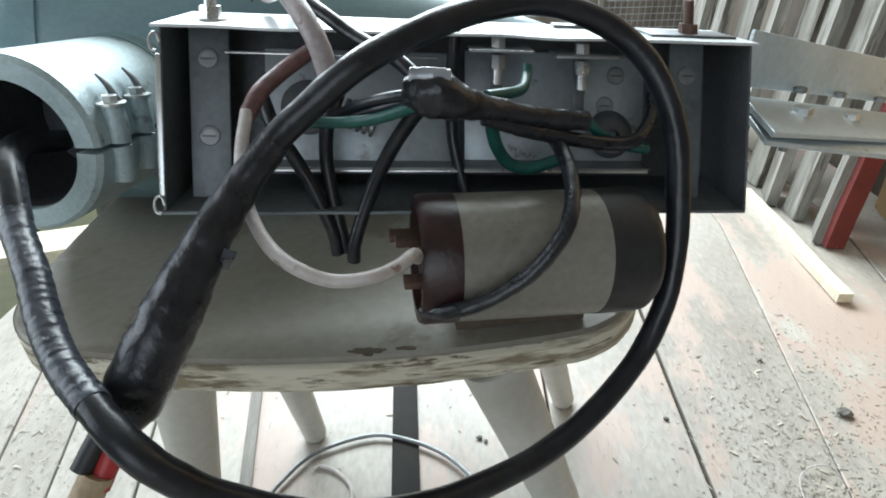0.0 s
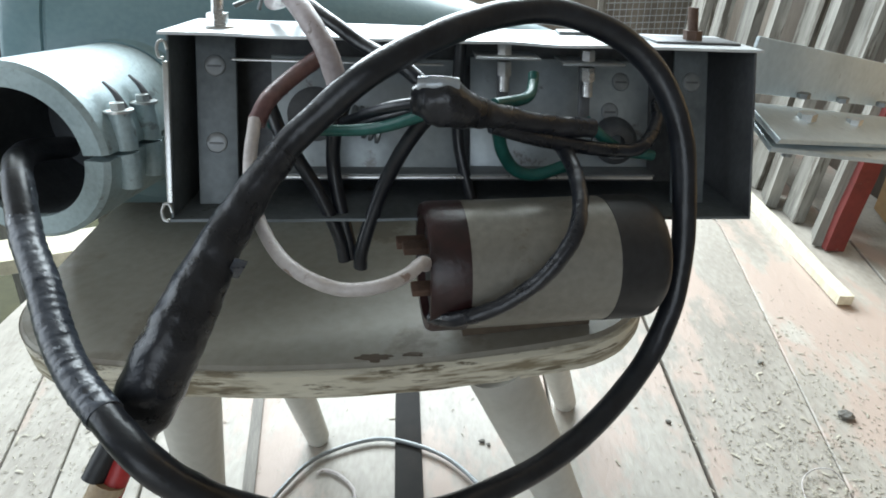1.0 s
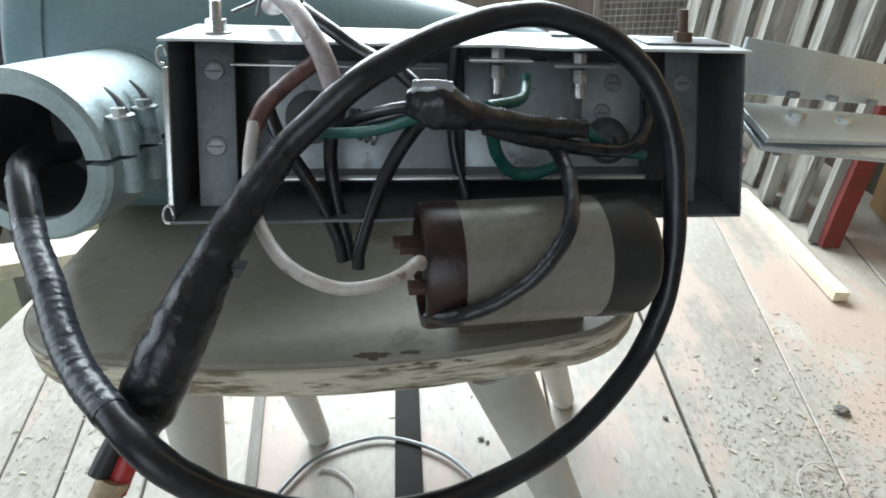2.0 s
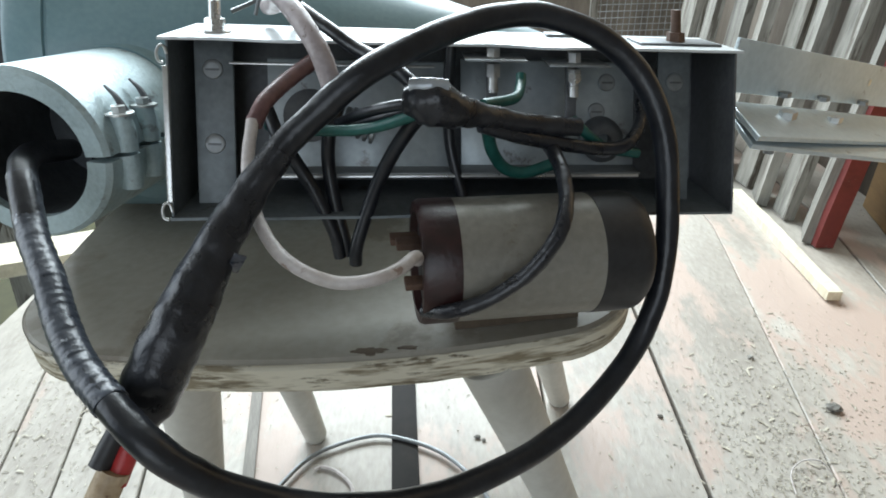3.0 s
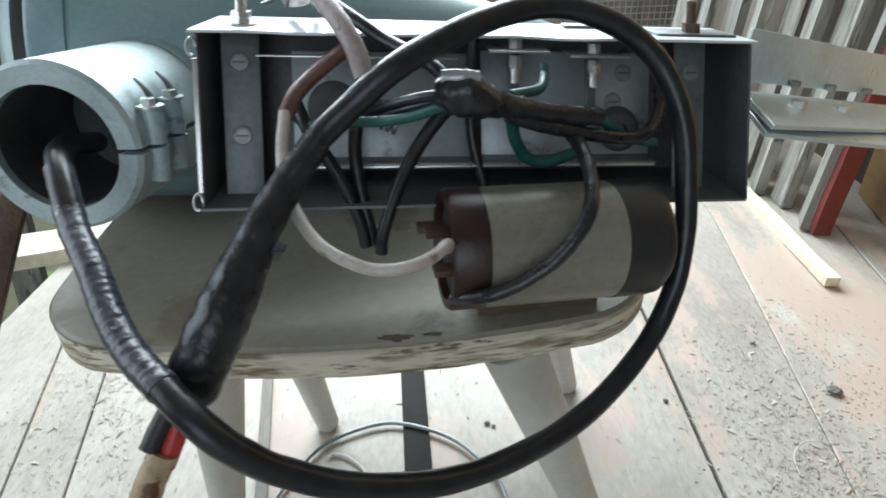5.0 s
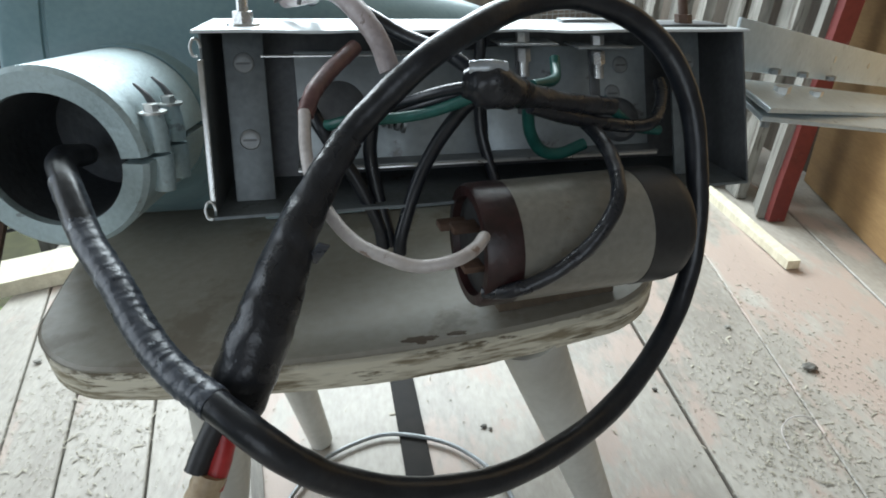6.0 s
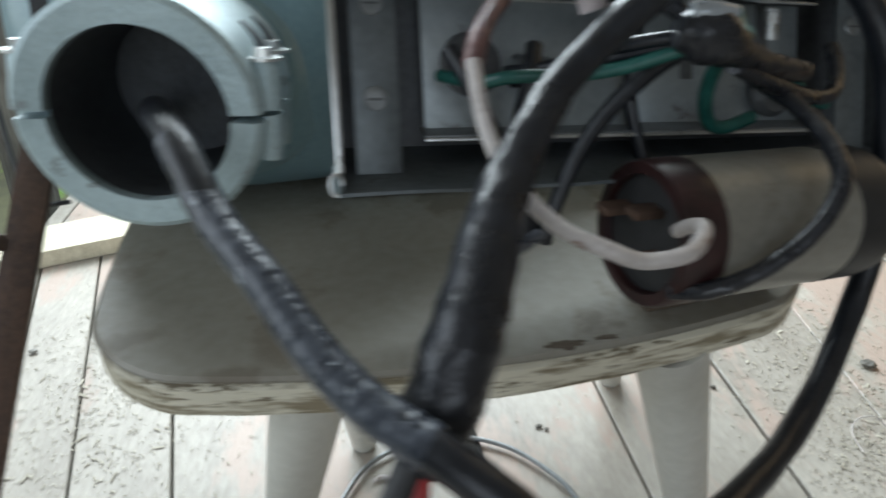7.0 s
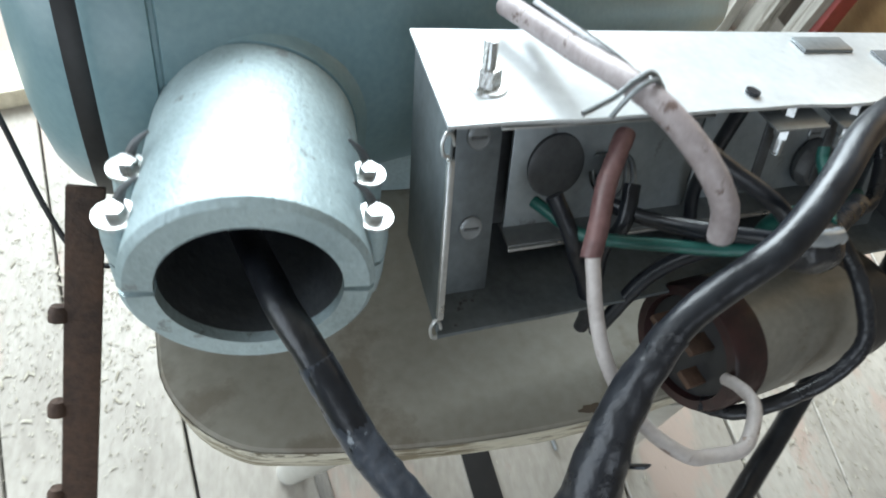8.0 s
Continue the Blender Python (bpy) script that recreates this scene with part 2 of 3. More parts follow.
def hexbolt(bm, p, up, r, h, shank=0.0, rs=None, washer=0.0):
    p, up = Vector(p), Vector(up).normalized()
    if washer:
        rod(bm, p, p + up * 0.0015, washer, seg=28)
        p = p + up * 0.0015
    rod(bm, p, p + up * h, r, seg=6)
    if shank:
        rod(bm, p + up * h, p + up * (h + shank), rs or r * 0.55, seg=14)
    return bm


def B():
    return bmesh.new()


# ---------------------------------------------------------------- floor, walls, ceiling
# plank seams: x where y is 0.6, and how x changes along y (the boards taper a little)
EDGES = [(-0.80, 0.0), (-0.612, -0.28), (-0.530, -0.25), (-0.419, -0.22), (-0.284, -0.20), (-0.078, -0.08), (0.114, 0.01), (0.290, 0.03), (0.460, 0.16), (0.70, 0.16), (0.95, 0.0)]
tagged(part("ground", bx(B(), -60, 60, -60, 60, -0.32, -0.30), M_EARTH), "bare earth with patches of green grass", "ground", kind="structure")
floor = tagged(part("floor", bx(B(), -0.80, 0.95, -2.4, 2.6, -0.08, -0.022), M_GAP), "old painted plank floor, dusty off-white", "floor", kind="structure")

wall_right = tagged(part("wall_right", bx(B(), 0.95, 1.03, -2.4, 2.6, -0.05, 2.45), M_WALL), "dark rough board wall", "wall", kind="structure")
_b = B()
bx(_b, -2.4, 0.95, 2.6, 2.68, -0.3, 0.95)
bx(_b, -2.4, 0.95, 2.6, 2.68, 2.3, 2.45)
bx(_b, -2.4, -2.1, 2.6, 2.68, 0.95, 2.3)
bx(_b, 0.75, 0.95, 2.6, 2.68, 0.95, 2.3)
wall_far = tagged(part("wall_far", _b, M_WALL, smooth=False), "dark board wall with a wide bright window opening", "wall", kind="structure")
_b = B()
bx(_b, -2.4, -2.32, 1.4, 2.6, -0.3, 2.45)
bx(_b, -2.4, -2.32, -2.4, -1.2, -0.3, 2.45)
bx(_b, -2.4, -2.32, -1.2, 1.4, 2.25, 2.45)
tagged(part("wall_left", _b, M_WALL, smooth=False), "dark board wall with an open doorway", "wall", kind="structure")
# unseen wall; its doorway is added for the fill lamp
_b = B()
bx(_b, -2.4, -1.3, -2.48, -2.4, -0.3, 2.45)
bx(_b, 0.5, 1.03, -2.48, -2.4, -0.3, 2.45)
bx(_b, -1.3, 0.5, -2.48, -2.4, 2.2, 2.45)
tagged(part("wall_near", _b, M_WALL, smooth=False), "unseen board wall with an added doorway for the fill lamp", "wall", kind="structure")
# unseen ceiling, added to close off sky light and reflections
tagged(part("ceiling", bx(B(), -2.4, 1.03, -2.48, 2.68, 2.45, 2.52), M_CEIL), "unseen grey board ceiling closing the room", "ceiling", kind="structure")

# ---------------------------------------------------------------- stool
def plank_mesh(w, th, z1, seed):
    bm = B()
    n = 26
    rows = []
    for i in range(n + 1):
        z = z1 * i / n
        a = 0.004 * noise.noise(Vector((z * 6, seed, 0))) + 0.002 * noise.noise(Vector((z * 25, seed, 4)))
        b = 0.004 * noise.noise(Vector((z * 6, seed, 9))) + 0.002 * noise.noise(Vector((z * 25, seed, 14)))
        rows.append([bm.verts.new(p) for p in ((-th / 2, -w / 2 + a, z), (th / 2, -w / 2 + a, z), (th / 2, w / 2 + b, z), (-th / 2, w / 2 + b, z))])
    for A, C in zip(rows, rows[1:]):
        for j in range(4):
            bm.faces.new((A[j], A[(j + 1) % 4], C[(j + 1) % 4], C[j]))
    bm.faces.new(list(reversed(rows[0])))
    bm.faces.new(rows[-1])
    return bm


SEAT_Z = 0.345
stool = empty("stool", Matrix(), "worn wooden stool with grey-painted plywood seat and pale legs", "stool")


def rounded_outline(cx, cy, hx, hy, r, bulge_x, bulge_y, n=10):
    out = []
    for qx, qy, a0 in ((1, 1, 0), (-1, 1, 90), (-1, -1, 180), (1, -1, 270)):
        for i in range(n + 1):
            a = radians(a0 + 90 * i / n)
            out.append((qx * (hx - r) + r * math.cos(a), qy * (hy - r) + r * math.sin(a)))
    fine = []
    for k, (x, y) in enumerate(out):
        x2, y2 = out[(k + 1) % len(out)]
        m = max(1, int(math.hypot(x2 - x, y2 - y) / 0.012))
        fine += [(x + (x2 - x) * i / m, y + (y2 - y) * i / m) for i in range(m)]
    return [(cx + x * (1 + bulge_x * (1 - (y / hy) ** 2)), cy + y * (1 + bulge_y * (1 - (x / hx) ** 2))) for x, y in fine]


def turned(outline, cx, cy, deg):
    c, s = math.cos(radians(deg)), math.sin(radians(deg))
    return [(cx + (x - cx) * c - (y - cy) * s, cy + (x - cx) * s + (y - cy) * c) for x, y in outline]


def slab(bm, outline, z0, z1, bev, wear=0.0):
    rings = []
    cx = sum(p[0] for p in outline) / len(outline)
    cy = sum(p[1] for p in outline) / len(outline)
    for z, s in ((z0, 1 - bev), (z0 + 0.003, 1.0), (z1 - 0.003, 1.0), (z1, 1 - bev)):
        ring = []
        for x, y in outline:
            k = s + wear * noise.noise(Vector((x * 40, y * 40, z * 90)))
            ring.append(bm.verts.new((cx + (x - cx) * k, cy + (y - cy) * k, z)))
        rings.append(ring)
    k = len(outline)
    for A, C in zip(rings, rings[1:]):
        for i in range(k):
            bm.faces.new((A[i], A[(i + 1) % k], C[(i + 1) % k], C[i]))
    bm.faces.new(rings[-1])
    bm.faces.new(list(reversed(rings[0])))
    return bm


_o = turned(rounded_outline(-0.112, 0.585, 0.234, 0.212, 0.055, 0.06, 0.155), -0.112, 0.585, 2.5)
part("seat", slab(B(), _o, SEAT_Z - 0.005, SEAT_Z, 0.010), M_SEAT, stool)
part("seat_edge", slab(B(), _o, SEAT_Z - 0.030, SEAT_Z - 0.0052, 0.014, 0.004), M_EDGE, stool, "bare chipped plywood edge with flaking paint")
for cx, cy, w, d in ((-0.067, 0.3490, 0.011, 0.0035), (-0.041, 0.3520, 0.006, 0.002)):
    _b = B()
    ring = []
    for i in range(48):
        a = 2 * math.pi * i / 48
        k = 1 + 0.55 * noise.noise(Vector((math.cos(a) * 2.2 + cx * 90, math.sin(a) * 2.2, 1.7))) + 0.35 * noise.noise(Vector((math.cos(a) * 7, math.sin(a) * 7, cx * 40)))
        ring.append(_b.verts.new((cx + w * k * math.cos(a), cy + d * k * math.sin(a), SEAT_Z + 0.0004)))
    top_face = _b.faces.new(ring)
    bmesh.ops.extrude_face_region(_b, geom=[top_face])
    for v in ring:
        v.co.z -= 0.001
    part("peeled_patch", _b, M_BATTEN, stool, "dark patch of peeled paint")
for top, foot in (((-0.2137, 0.3790, 0.3180), (-0.2832, 0.4388, 0.0000)), ((0.0162, 0.3769, 0.3180), (0.1261, 0.4126, 0.0000)),
                  ((-0.215, 0.520, 0.318), (-0.196, 0.588, 0.0)), ((0.050, 0.545, 0.318), (0.137, 0.648, 0.0))):
    r = 0.0255 if foot[1] < 0.5 else 0.024
    _b = rod(B(), Vector(foot) + (Vector(top) - Vector(foot)) * 0.02, top, r * 0.62, r, 32)
    rod(_b, foot, Vector(foot) + (Vector(top) - Vector(foot)) * 0.02, r * 0.5, r * 0.62, 32)
    part("leg", _b, M_LEG, stool)

# ---------------------------------------------------------------- wind turbine
U = Vector((0.3844, 0.0485, -0.0294)).normalized()
V = Vector((0.0018, 0.0507, 0.1031)).normalized()
W = Vector((-0.05, 0.99, -0.06)).normalized()
BOX = Matrix((U, W, V)).transposed().to_4x4()
BOX.translation = Vector((-0.1868, 0.3692, 0.4386))
turbine = empty("wind_turbine", Matrix.Translation((-0.16, 0.6, SEAT_Z)), "grey small wind turbine head lying on a wooden stool", "wind turbine")
INV = Matrix.Translation((0.16, -0.6, -SEAT_Z))


def tpart(name, bm, material, label="", parent=None):
    bmesh.ops.transform(bm, matrix=INV, verts=bm.verts)
    return part(name, bm, material, parent or turbine, label)


# generator housing: a round body with rings and a tapering tail
AX = Matrix.Translation((-0.336, 0.612, 0.478)) @ Matrix.Rotation(radians(12), 4, "Z") @ Matrix.Rotation(radians(97), 4, "Y")
prof = [(0.0, -0.072), (0.05, -0.0715), (0.082, -0.0695), (0.099, -0.064), (0.111, -0.056), (0.1185, -0.046)]
tpart("rotor_cap", lathe(B(), prof, 72, AX), M_NAC)
tpart("seal_ring", lathe(B(), [(0.11, -0.046), (0.1225, -0.046), (0.1238, -0.041), (0.1228, -0.036), (0.11, -0.036)], 72, AX), M_CAP, "black rubber ring")
prof = [(0.11, -0.036), (0.1255, -0.036), (0.128, -0.032), (0.128, -0.0085), (0.1255, -0.0075), (0.1255, -0.0055), (0.128, -0.0045),
        (0.128, 0.08), (0.124, 0.13), (0.116, 0.19), (0.104, 0.25), (0.090, 0.31), (0.076, 0.37), (0.062, 0.43), (0.048, 0.48), (0.030, 0.515), (0.0, 0.525)]
tpart("housing", lathe(B(), prof, 80, AX), M_NAC)
# unseen block added under the housing; also keeps bright floor out of view
tpart("added_foot_block", bx(B(), -0.20, 0.075, 0.55, 0.66, SEAT_Z + 0.0005, 0.40, 0.004), M_CAST, "added block under the housing, hiding bright floor behind")

# mast clamp: two half shells with ears and bolts
TAX = Vector((0.03, 0.99, -0.11)).normalized()
RING = Vector((-0.274, 0.380, 0.479))
TX = (U - TAX * U.dot(TAX)).normalized()
TM = Matrix.Translation(RING) @ Matrix((TX, TX.cross(TAX), TAX)).transposed().to_4x4()
RI, RO, TL = 0.0400, 0.0545, 0.115


def half_shell(upper):
    bm = B()
    n = 36
    a0 = radians(2.2) if upper else radians(182.2)
    span = radians(175.6)
    prof = [(RI, 0.0), (RI, TL), (RO, TL), (RO, 0.003), (RO - 0.003, 0.0)]
    rows = []
    for i in range(n + 1):
        a = a0 + span * i / n
        rows.append([bm.verts.new((r * math.cos(a), r * math.sin(a), h)) for r, h in prof])
    k = len(prof)
    for A, C in zip(rows, rows[1:]):
        for j in range(k):
            bm.faces.new((A[j], A[(j + 1) % k], C[(j + 1) % k], C[j]))
    bm.faces.new(list(reversed(rows[0])))
    bm.faces.new(rows[-1])
    bmesh.ops.transform(bm, matrix=TM, verts=bm.verts)
    bmesh.ops.recalc_face_normals(bm, faces=bm.faces)
    return bm


shells = []
for upper in (True, False):
    shells.append(None)
    shell = shells[-1] = tpart("clamp_half", half_shell(upper), M_CAST)
    s = 1 if upper else -1
    for sx in (-1, 1):
        for h in (0.022, 0.052):
            _b = B()
            hose(_b, [TM @ Vector((sx * 0.0535, s * 0.0015, h)), TM @ Vector((sx * 0.0542, s * 0.012, h)), TM @ Vector((sx * 0.0535, s * 0.024, h))], lambda u: 0.0078 - 0.0012 * u, 12, 16)
            tpart("bolt_boss", _b, M_CAST, "", shell).matrix_parent_inverse = Matrix()
up = TX.cross(TAX)
for sx in (-1, 1):
    for h in (0.022, 0.052):
        p = TM @ Vector((sx * 0.0535, 0.0242, h))
        tpart("clamp_bolt", hexbolt(B(), p, up, 0.0046, 0.0042, washer=0.009), M_BOLT, "", shells[0])
        # dark raised strip standing in for the shaded recess beside each bolt
        _b = B()
        hose(_b, [TM @ Vector((sx * 0.0545, 0.024, h + 0.006)), TM @ Vector((sx * 0.050, 0.034, h + 0.006)), TM @ Vector((sx * 0.0435, 0.041, h + 0.006))], lambda u: 0.0030 - 0.0022 * u, 10, 8)
        tpart("recess_strip", _b, M_DARKST, "dark strip for the shaded recess beside the bolt", shells[0])
tpart("collar", lathe(B(), [(RI, TL + 0.001), (RO + 0.0012, TL + 0.001), (RO + 0.002, TL + 0.004), (RO + 0.004, TL + 0.012), (RO + 0.011, TL + 0.022), (RO + 0.024, TL + 0.034), (RO + 0.03, TL + 0.06), (0.03, TL + 0.07)], 64, TM), M_NAC)
# dark lining: the bore's inner shade is put into its colour
tpart("bore", lathe(B(), [(RI - 0.0003, 0.006), (RI - 0.0003, 0.088), (0.0, 0.089)], 40, TM), M_BORE, "dark lining shading the clamp's hollow bore")

# controller box: folded sheet with an open front
BW, BH, BD, ST = 0.383, 0.1148, 0.070, 0.0018
IB = BOX.inverted()


controller = []


def bpart(name, bm, material, label="", parent=None):
    bmesh.ops.transform(bm, matrix=BOX, verts=bm.verts)
    ob = tpart(name, bm, material, label, parent or (controller[0] if controller else None))
    return ob


def bent_sheet(x0, x1, y0, y1, z0, z1, wave):
    """A thin sheet with a slightly uneven front lip."""
    bm = B()
    n = 24
    rows = []
    for i in range(n + 1):
        x = x0 + (x1 - x0) * i / n
        dz = wave * noise.noise(Vector((x * 22, 3.1, 0)))
        rows.append([bm.verts.new((x, y, z + (dz if y == y0 else 0))) for y, z in ((y0, z0), (y1, z0), (y1, z1), (y0, z1))])
    for A, C in zip(rows, rows[1:]):
        for j in range(4):
            bm.faces.new((A[j], C[j], C[(j + 1) % 4], A[(j + 1) % 4]))
    bm.faces.new(rows[0])
    bm.faces.new(list(reversed(rows[-1])))
    bmesh.ops.recalc_face_normals(bm, faces=bm.faces)
    return bm


# box shade is put into the darker back and right-hand sheets
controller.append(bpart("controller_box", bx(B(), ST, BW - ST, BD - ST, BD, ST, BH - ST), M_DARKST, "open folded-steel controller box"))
bpart("top_sheet", bent_sheet(-0.003, BW + 0.004, -0.005, BD, BH - ST, BH, 0.0016), M_LID, "galvanised lid sheet, lightened as if lit from above")
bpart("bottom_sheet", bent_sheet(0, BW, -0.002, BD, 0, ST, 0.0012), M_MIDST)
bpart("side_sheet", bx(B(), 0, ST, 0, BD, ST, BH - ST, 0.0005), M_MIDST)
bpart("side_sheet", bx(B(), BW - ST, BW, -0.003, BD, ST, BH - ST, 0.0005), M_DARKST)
for z in (0.006, BH - 0.011):
    _b = B()
    hose(_b, [(-0.0015 + 0.003 * math.cos(a), -0.002, z + 0.0055 * math.sin(a)) for a in (0, 1, 2, 3, 4, 5)], 0.0009, 24, 8)
    bpart("hem", _b, M_BOLT, "rolled sheet hem")
bpart("front_lip", bx(B(), -0.0012, 0.0022, -0.003, 0.0005, 0.012, BH - 0.018, 0.0004), M_BOLT)
for x in (0.010, BW - 0.049):
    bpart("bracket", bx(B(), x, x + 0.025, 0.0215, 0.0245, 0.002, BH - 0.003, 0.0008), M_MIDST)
bpart("mounting_plate", bx(B(), 0.052, 0.185, 0.044, 0.047, 0.018, BH - 0.020, 0.0006), M_PLATE, "dull galvanised plate")
bpart("mounting_plate", bx(B(), 0.19, BW - 0.058, 0.048, 0.051, 0.012, BH - 0.018, 0.0006), M_PLATE, "dull galvanised plate")
bpart("ledge", bx(B(), 0.05, BW - 0.058, 0.030, 0.048, 0.018, 0.0195, 0.0004), M_STEEL)
bpart("rail", bx(B(), 0.05, BW - 0.06, 0.0285, 0.0305, 0.0165, 0.0185, 0.0004), M_BOLT)
bpart("rail", bx(B(), 0.033, 0.17, 0.0185, 0.0205, BH - 0.020, BH - 0.0185, 0.0004), M_BOLT)
bpart("knockout", lathe(B(), [(0, 0.003), (0.016, 0.003), (0.0185, 0.002), (0.0185, 0)], 32, Matrix.Translation((0.081, 0.0438, 0.056)) @ Matrix.Rotation(radians(90), 4, "X")), M_DARKST, "round dark cable gland")
for x, y, z in ((0.0220, 0.0215, 0.091), (0.0220, 0.0215, 0.042), (BW - 0.036, 0.0215, 0.088), (BW - 0.080, 0.0480, 0.082), (BW - 0.088, 0.0480, 0.060)):
    bpart("rivet", lathe(B(), [(0.0066, 0), (0.0066, 0.0010), (0.0058, 0.0016), (0.0035, 0.0014), (0, 0.0017)], 20, Matrix.Translation((x, y, z)) @ Matrix.Rotation(radians(90), 4, "X")), M_STEEL)
    bpart("rivet_slot", bx(B(), x - 0.0042, x + 0.0042, y - 0.0021, y - 0.0012, z - 0.0006, z + 0.0006), M_DARKST)
_b = B()
bpart("lid_bolt", hexbolt(_b, (0.024, 0.022, BH), (0, 0, 1), 0.0068, 0.0075, 0.012, 0.0038, 0.0105), M_BOLT)
bpart("lid_bolt", hexbolt(B(), (BW - 0.034, 0.026, BH), (0, 0, 1), 0.0068, 0.0085, 0.016, 0.0038), M_RUST, "rusty bolt")
bpart("strap_plate", bx(B(), BW - 0.066, BW - 0.004, 0.012, 0.045, BH + 0.0003, BH + 0.002, 0.0005), M_DARKST)
bpart("lid_tab", bx(B(), 0.255, 0.30, 0.045, 0.060, BH + 0.0003, BH + 0.0025, 0.0005), M_STEEL)
for wx, wy, wz in ((0.0215, 0.4440, 0.5167), (0.0777, 0.4520, 0.5098)):
    q = IB @ Vector((wx, wy, wz))
    bpart("terminal_plate", bx(B(), q.x - 0.020, q.x + 0.022, q.y - 0.014, q.y + 0.016, q.z, q.z + 0.0014, 0.0003), M_STEEL)
    bpart("terminal_bolt", hexbolt(B(), (q.x, q.y, q.z + 0.0014), (0, 0, 1), 0.005, 0.0065), M_BOLT)
    bpart("terminal_nut", hexbolt(B(), (q.x, q.y, q.z - 0.003), (0, 0, -1), 0.005, 0.009, 0.010, 0.0035), M_BOLT)
    bpart("hanger", bx(B(), q.x - 0.004, q.x + 0.004, q.y + 0.008, q.y + 0.010, q.z - 0.05, q.z, 0.0004), M_DARKST)
_b = B()
for k in range(5):
    lathe(_b, [(0.0085, 0), (0.0120 - 0.0006 * k, 0.0008), (0.0120 - 0.0006 * k, 0.0032), (0.0085, 0.004)], 24, Matrix.Translation((0.128 - 0.0046 * k, 0.036, 0.050 + 0.001 * k)) @ Matrix.Rotation(radians(-78), 4, "Y"))
bpart("ribbed_gland", _b, M_STEEL, "ribbed metal cable gland")
bpart("rubber_grommet", lathe(B(), [(0.006, 0), (0.017, 0.001), (0.017, 0.005), (0.012, 0.010), (0.006, 0.011)], 28, Matrix.Translation((BW - 0.085, 0.047, 0.040)) @ Matrix.Rotation(radians(90), 4, "X")), M_DARKST)

# tail boom: an upright angle and two flats
TB = Matrix.Translation((0.199, 0.484, 0.479)) @ Matrix.Rotation(radians(35), 4, "Z") @ Matrix.Rotation(radians(13), 4, "Y")
boom = tpart("tail_angle", bx(B(), 0, 0.62, 0, 0.003, 0.0, 0.039, 0.0006, TB), M_TAIL, "galvanised angle strip with bolt holes")
for x in (0.262, 0.40, 0.53):
    tpart("hole", rod(B(), TB @ Vector((x, -0.0006, 0.022)), TB @ Vector((x, 0.004, 0.022)), 0.0035, seg=16), M_RAW, "bright bolt hole", boom).matrix_parent_inverse = Matrix()
for x in (0.085, 0.16, 0.25):
    tpart("tail_bolt", hexbolt(B(), TB @ Vector((x, -0.006, 0.001)), (0, 0, 1), 0.005, 0.004), M_STEEL, "", boom)


def flat_strip(length, width, thick, yaw, m):
    """A flat bar whose start is cut square to the box's side."""
    bm = B()
    cut = width * math.tan(radians(yaw))
    low = [bm.verts.new(m @ Vector(p)) for p in ((0, 0, 0), (-cut, -width, 0), (length, -width, 0), (length, 0, 0))]
    high = [bm.verts.new(m @ Vector(p)) for p in ((0, 0, thick), (-cut, -width, thick), (length, -width, thick), (length, 0, thick))]
    bm.faces.new(list(reversed(low)))
    bm.faces.new(high)
    for i in range(4):
        bm.faces.new((low[i], low[(i + 1) % 4], high[(i + 1) % 4], high[i]))
    bmesh.ops.recalc_face_normals(bm, faces=bm.faces[:])
    bmesh.ops.bevel(bm, geom=bm.edges[:], offset=0.0006, segments=1, affect="EDGES")
    return bm


T2 = Matrix.Translation((0.206, 0.488, 0.467)) @ Matrix.Rotation(radians(33), 4, "Z") @ Matrix.Rotation(radians(13.4), 4, "Y") @ Matrix.Rotation(radians(17), 4, "X")
tpart("tail_flat", flat_strip(0.62, 0.052, 0.004, 33, T2), M_TAIL, "flat galvanised strip")
T3 = Matrix.Translation((0.206, 0.478, 0.458)) @ Matrix.Rotation(radians(26), 4, "Z") @ Matrix.Rotation(radians(14.5), 4, "Y") @ Matrix.Rotation(radians(17), 4, "X")
tpart("tail_flat", flat_strip(0.58, 0.040, 0.004, 26, T3), M_TAIL, "flat galvanised strip")
tpart("tail_bolt", hexbolt(B(), T2 @ Vector((0.052, -0.022, 0.004)), (0, 0, 1), 0.0068, 0.006), M_BOLT)
tpart("tail_bolt", hexbolt(B(), T2 @ Vector((0.052, -0.022, -0.014)), (0, 0, -1), 0.0075, 0.007, 0.006), M_STEEL)
tpart("tail_bolt", hexbolt(B(), T2 @ Vector((0.135, -0.022, 0.004)), (0, 0, 1), 0.006, 0.005), M_BOLT)

# blade root bar hanging from the hub
BA, BB = Vector((-0.360, 0.478, 0.445)), Vector((-0.455, 0.150, 0.02))
_d = (BB - BA).normalized()
_x = Vector((1, 0.2, 0)) - _d * Vector((1, 0.2, 0)).dot(_d)
_x.normalize()
BM = Matrix((_x, _d.cross(_x), _d)).transposed().to_4x4()
BM.translation = BA
bar = tpart("blade_root", bx(B(), -0.0125, 0.0065, -0.003, 0.003, 0.0, 0.50, 0.001, BM), M_RUST, "dark rusty flat bar with bolt heads along its edge")
for z in (0.075, 0.135, 0.195, 0.255):
    tpart("bolt_head", lathe(B(), [(0, -0.006), (0.004, -0.005), (0.0055, -0.002), (0.0055, 0.004)], 14, BM @ Matrix.Translation((-0.015, 0, z))), M_RUST, "", bar).matrix_parent_inverse = Matrix()
_b = B()
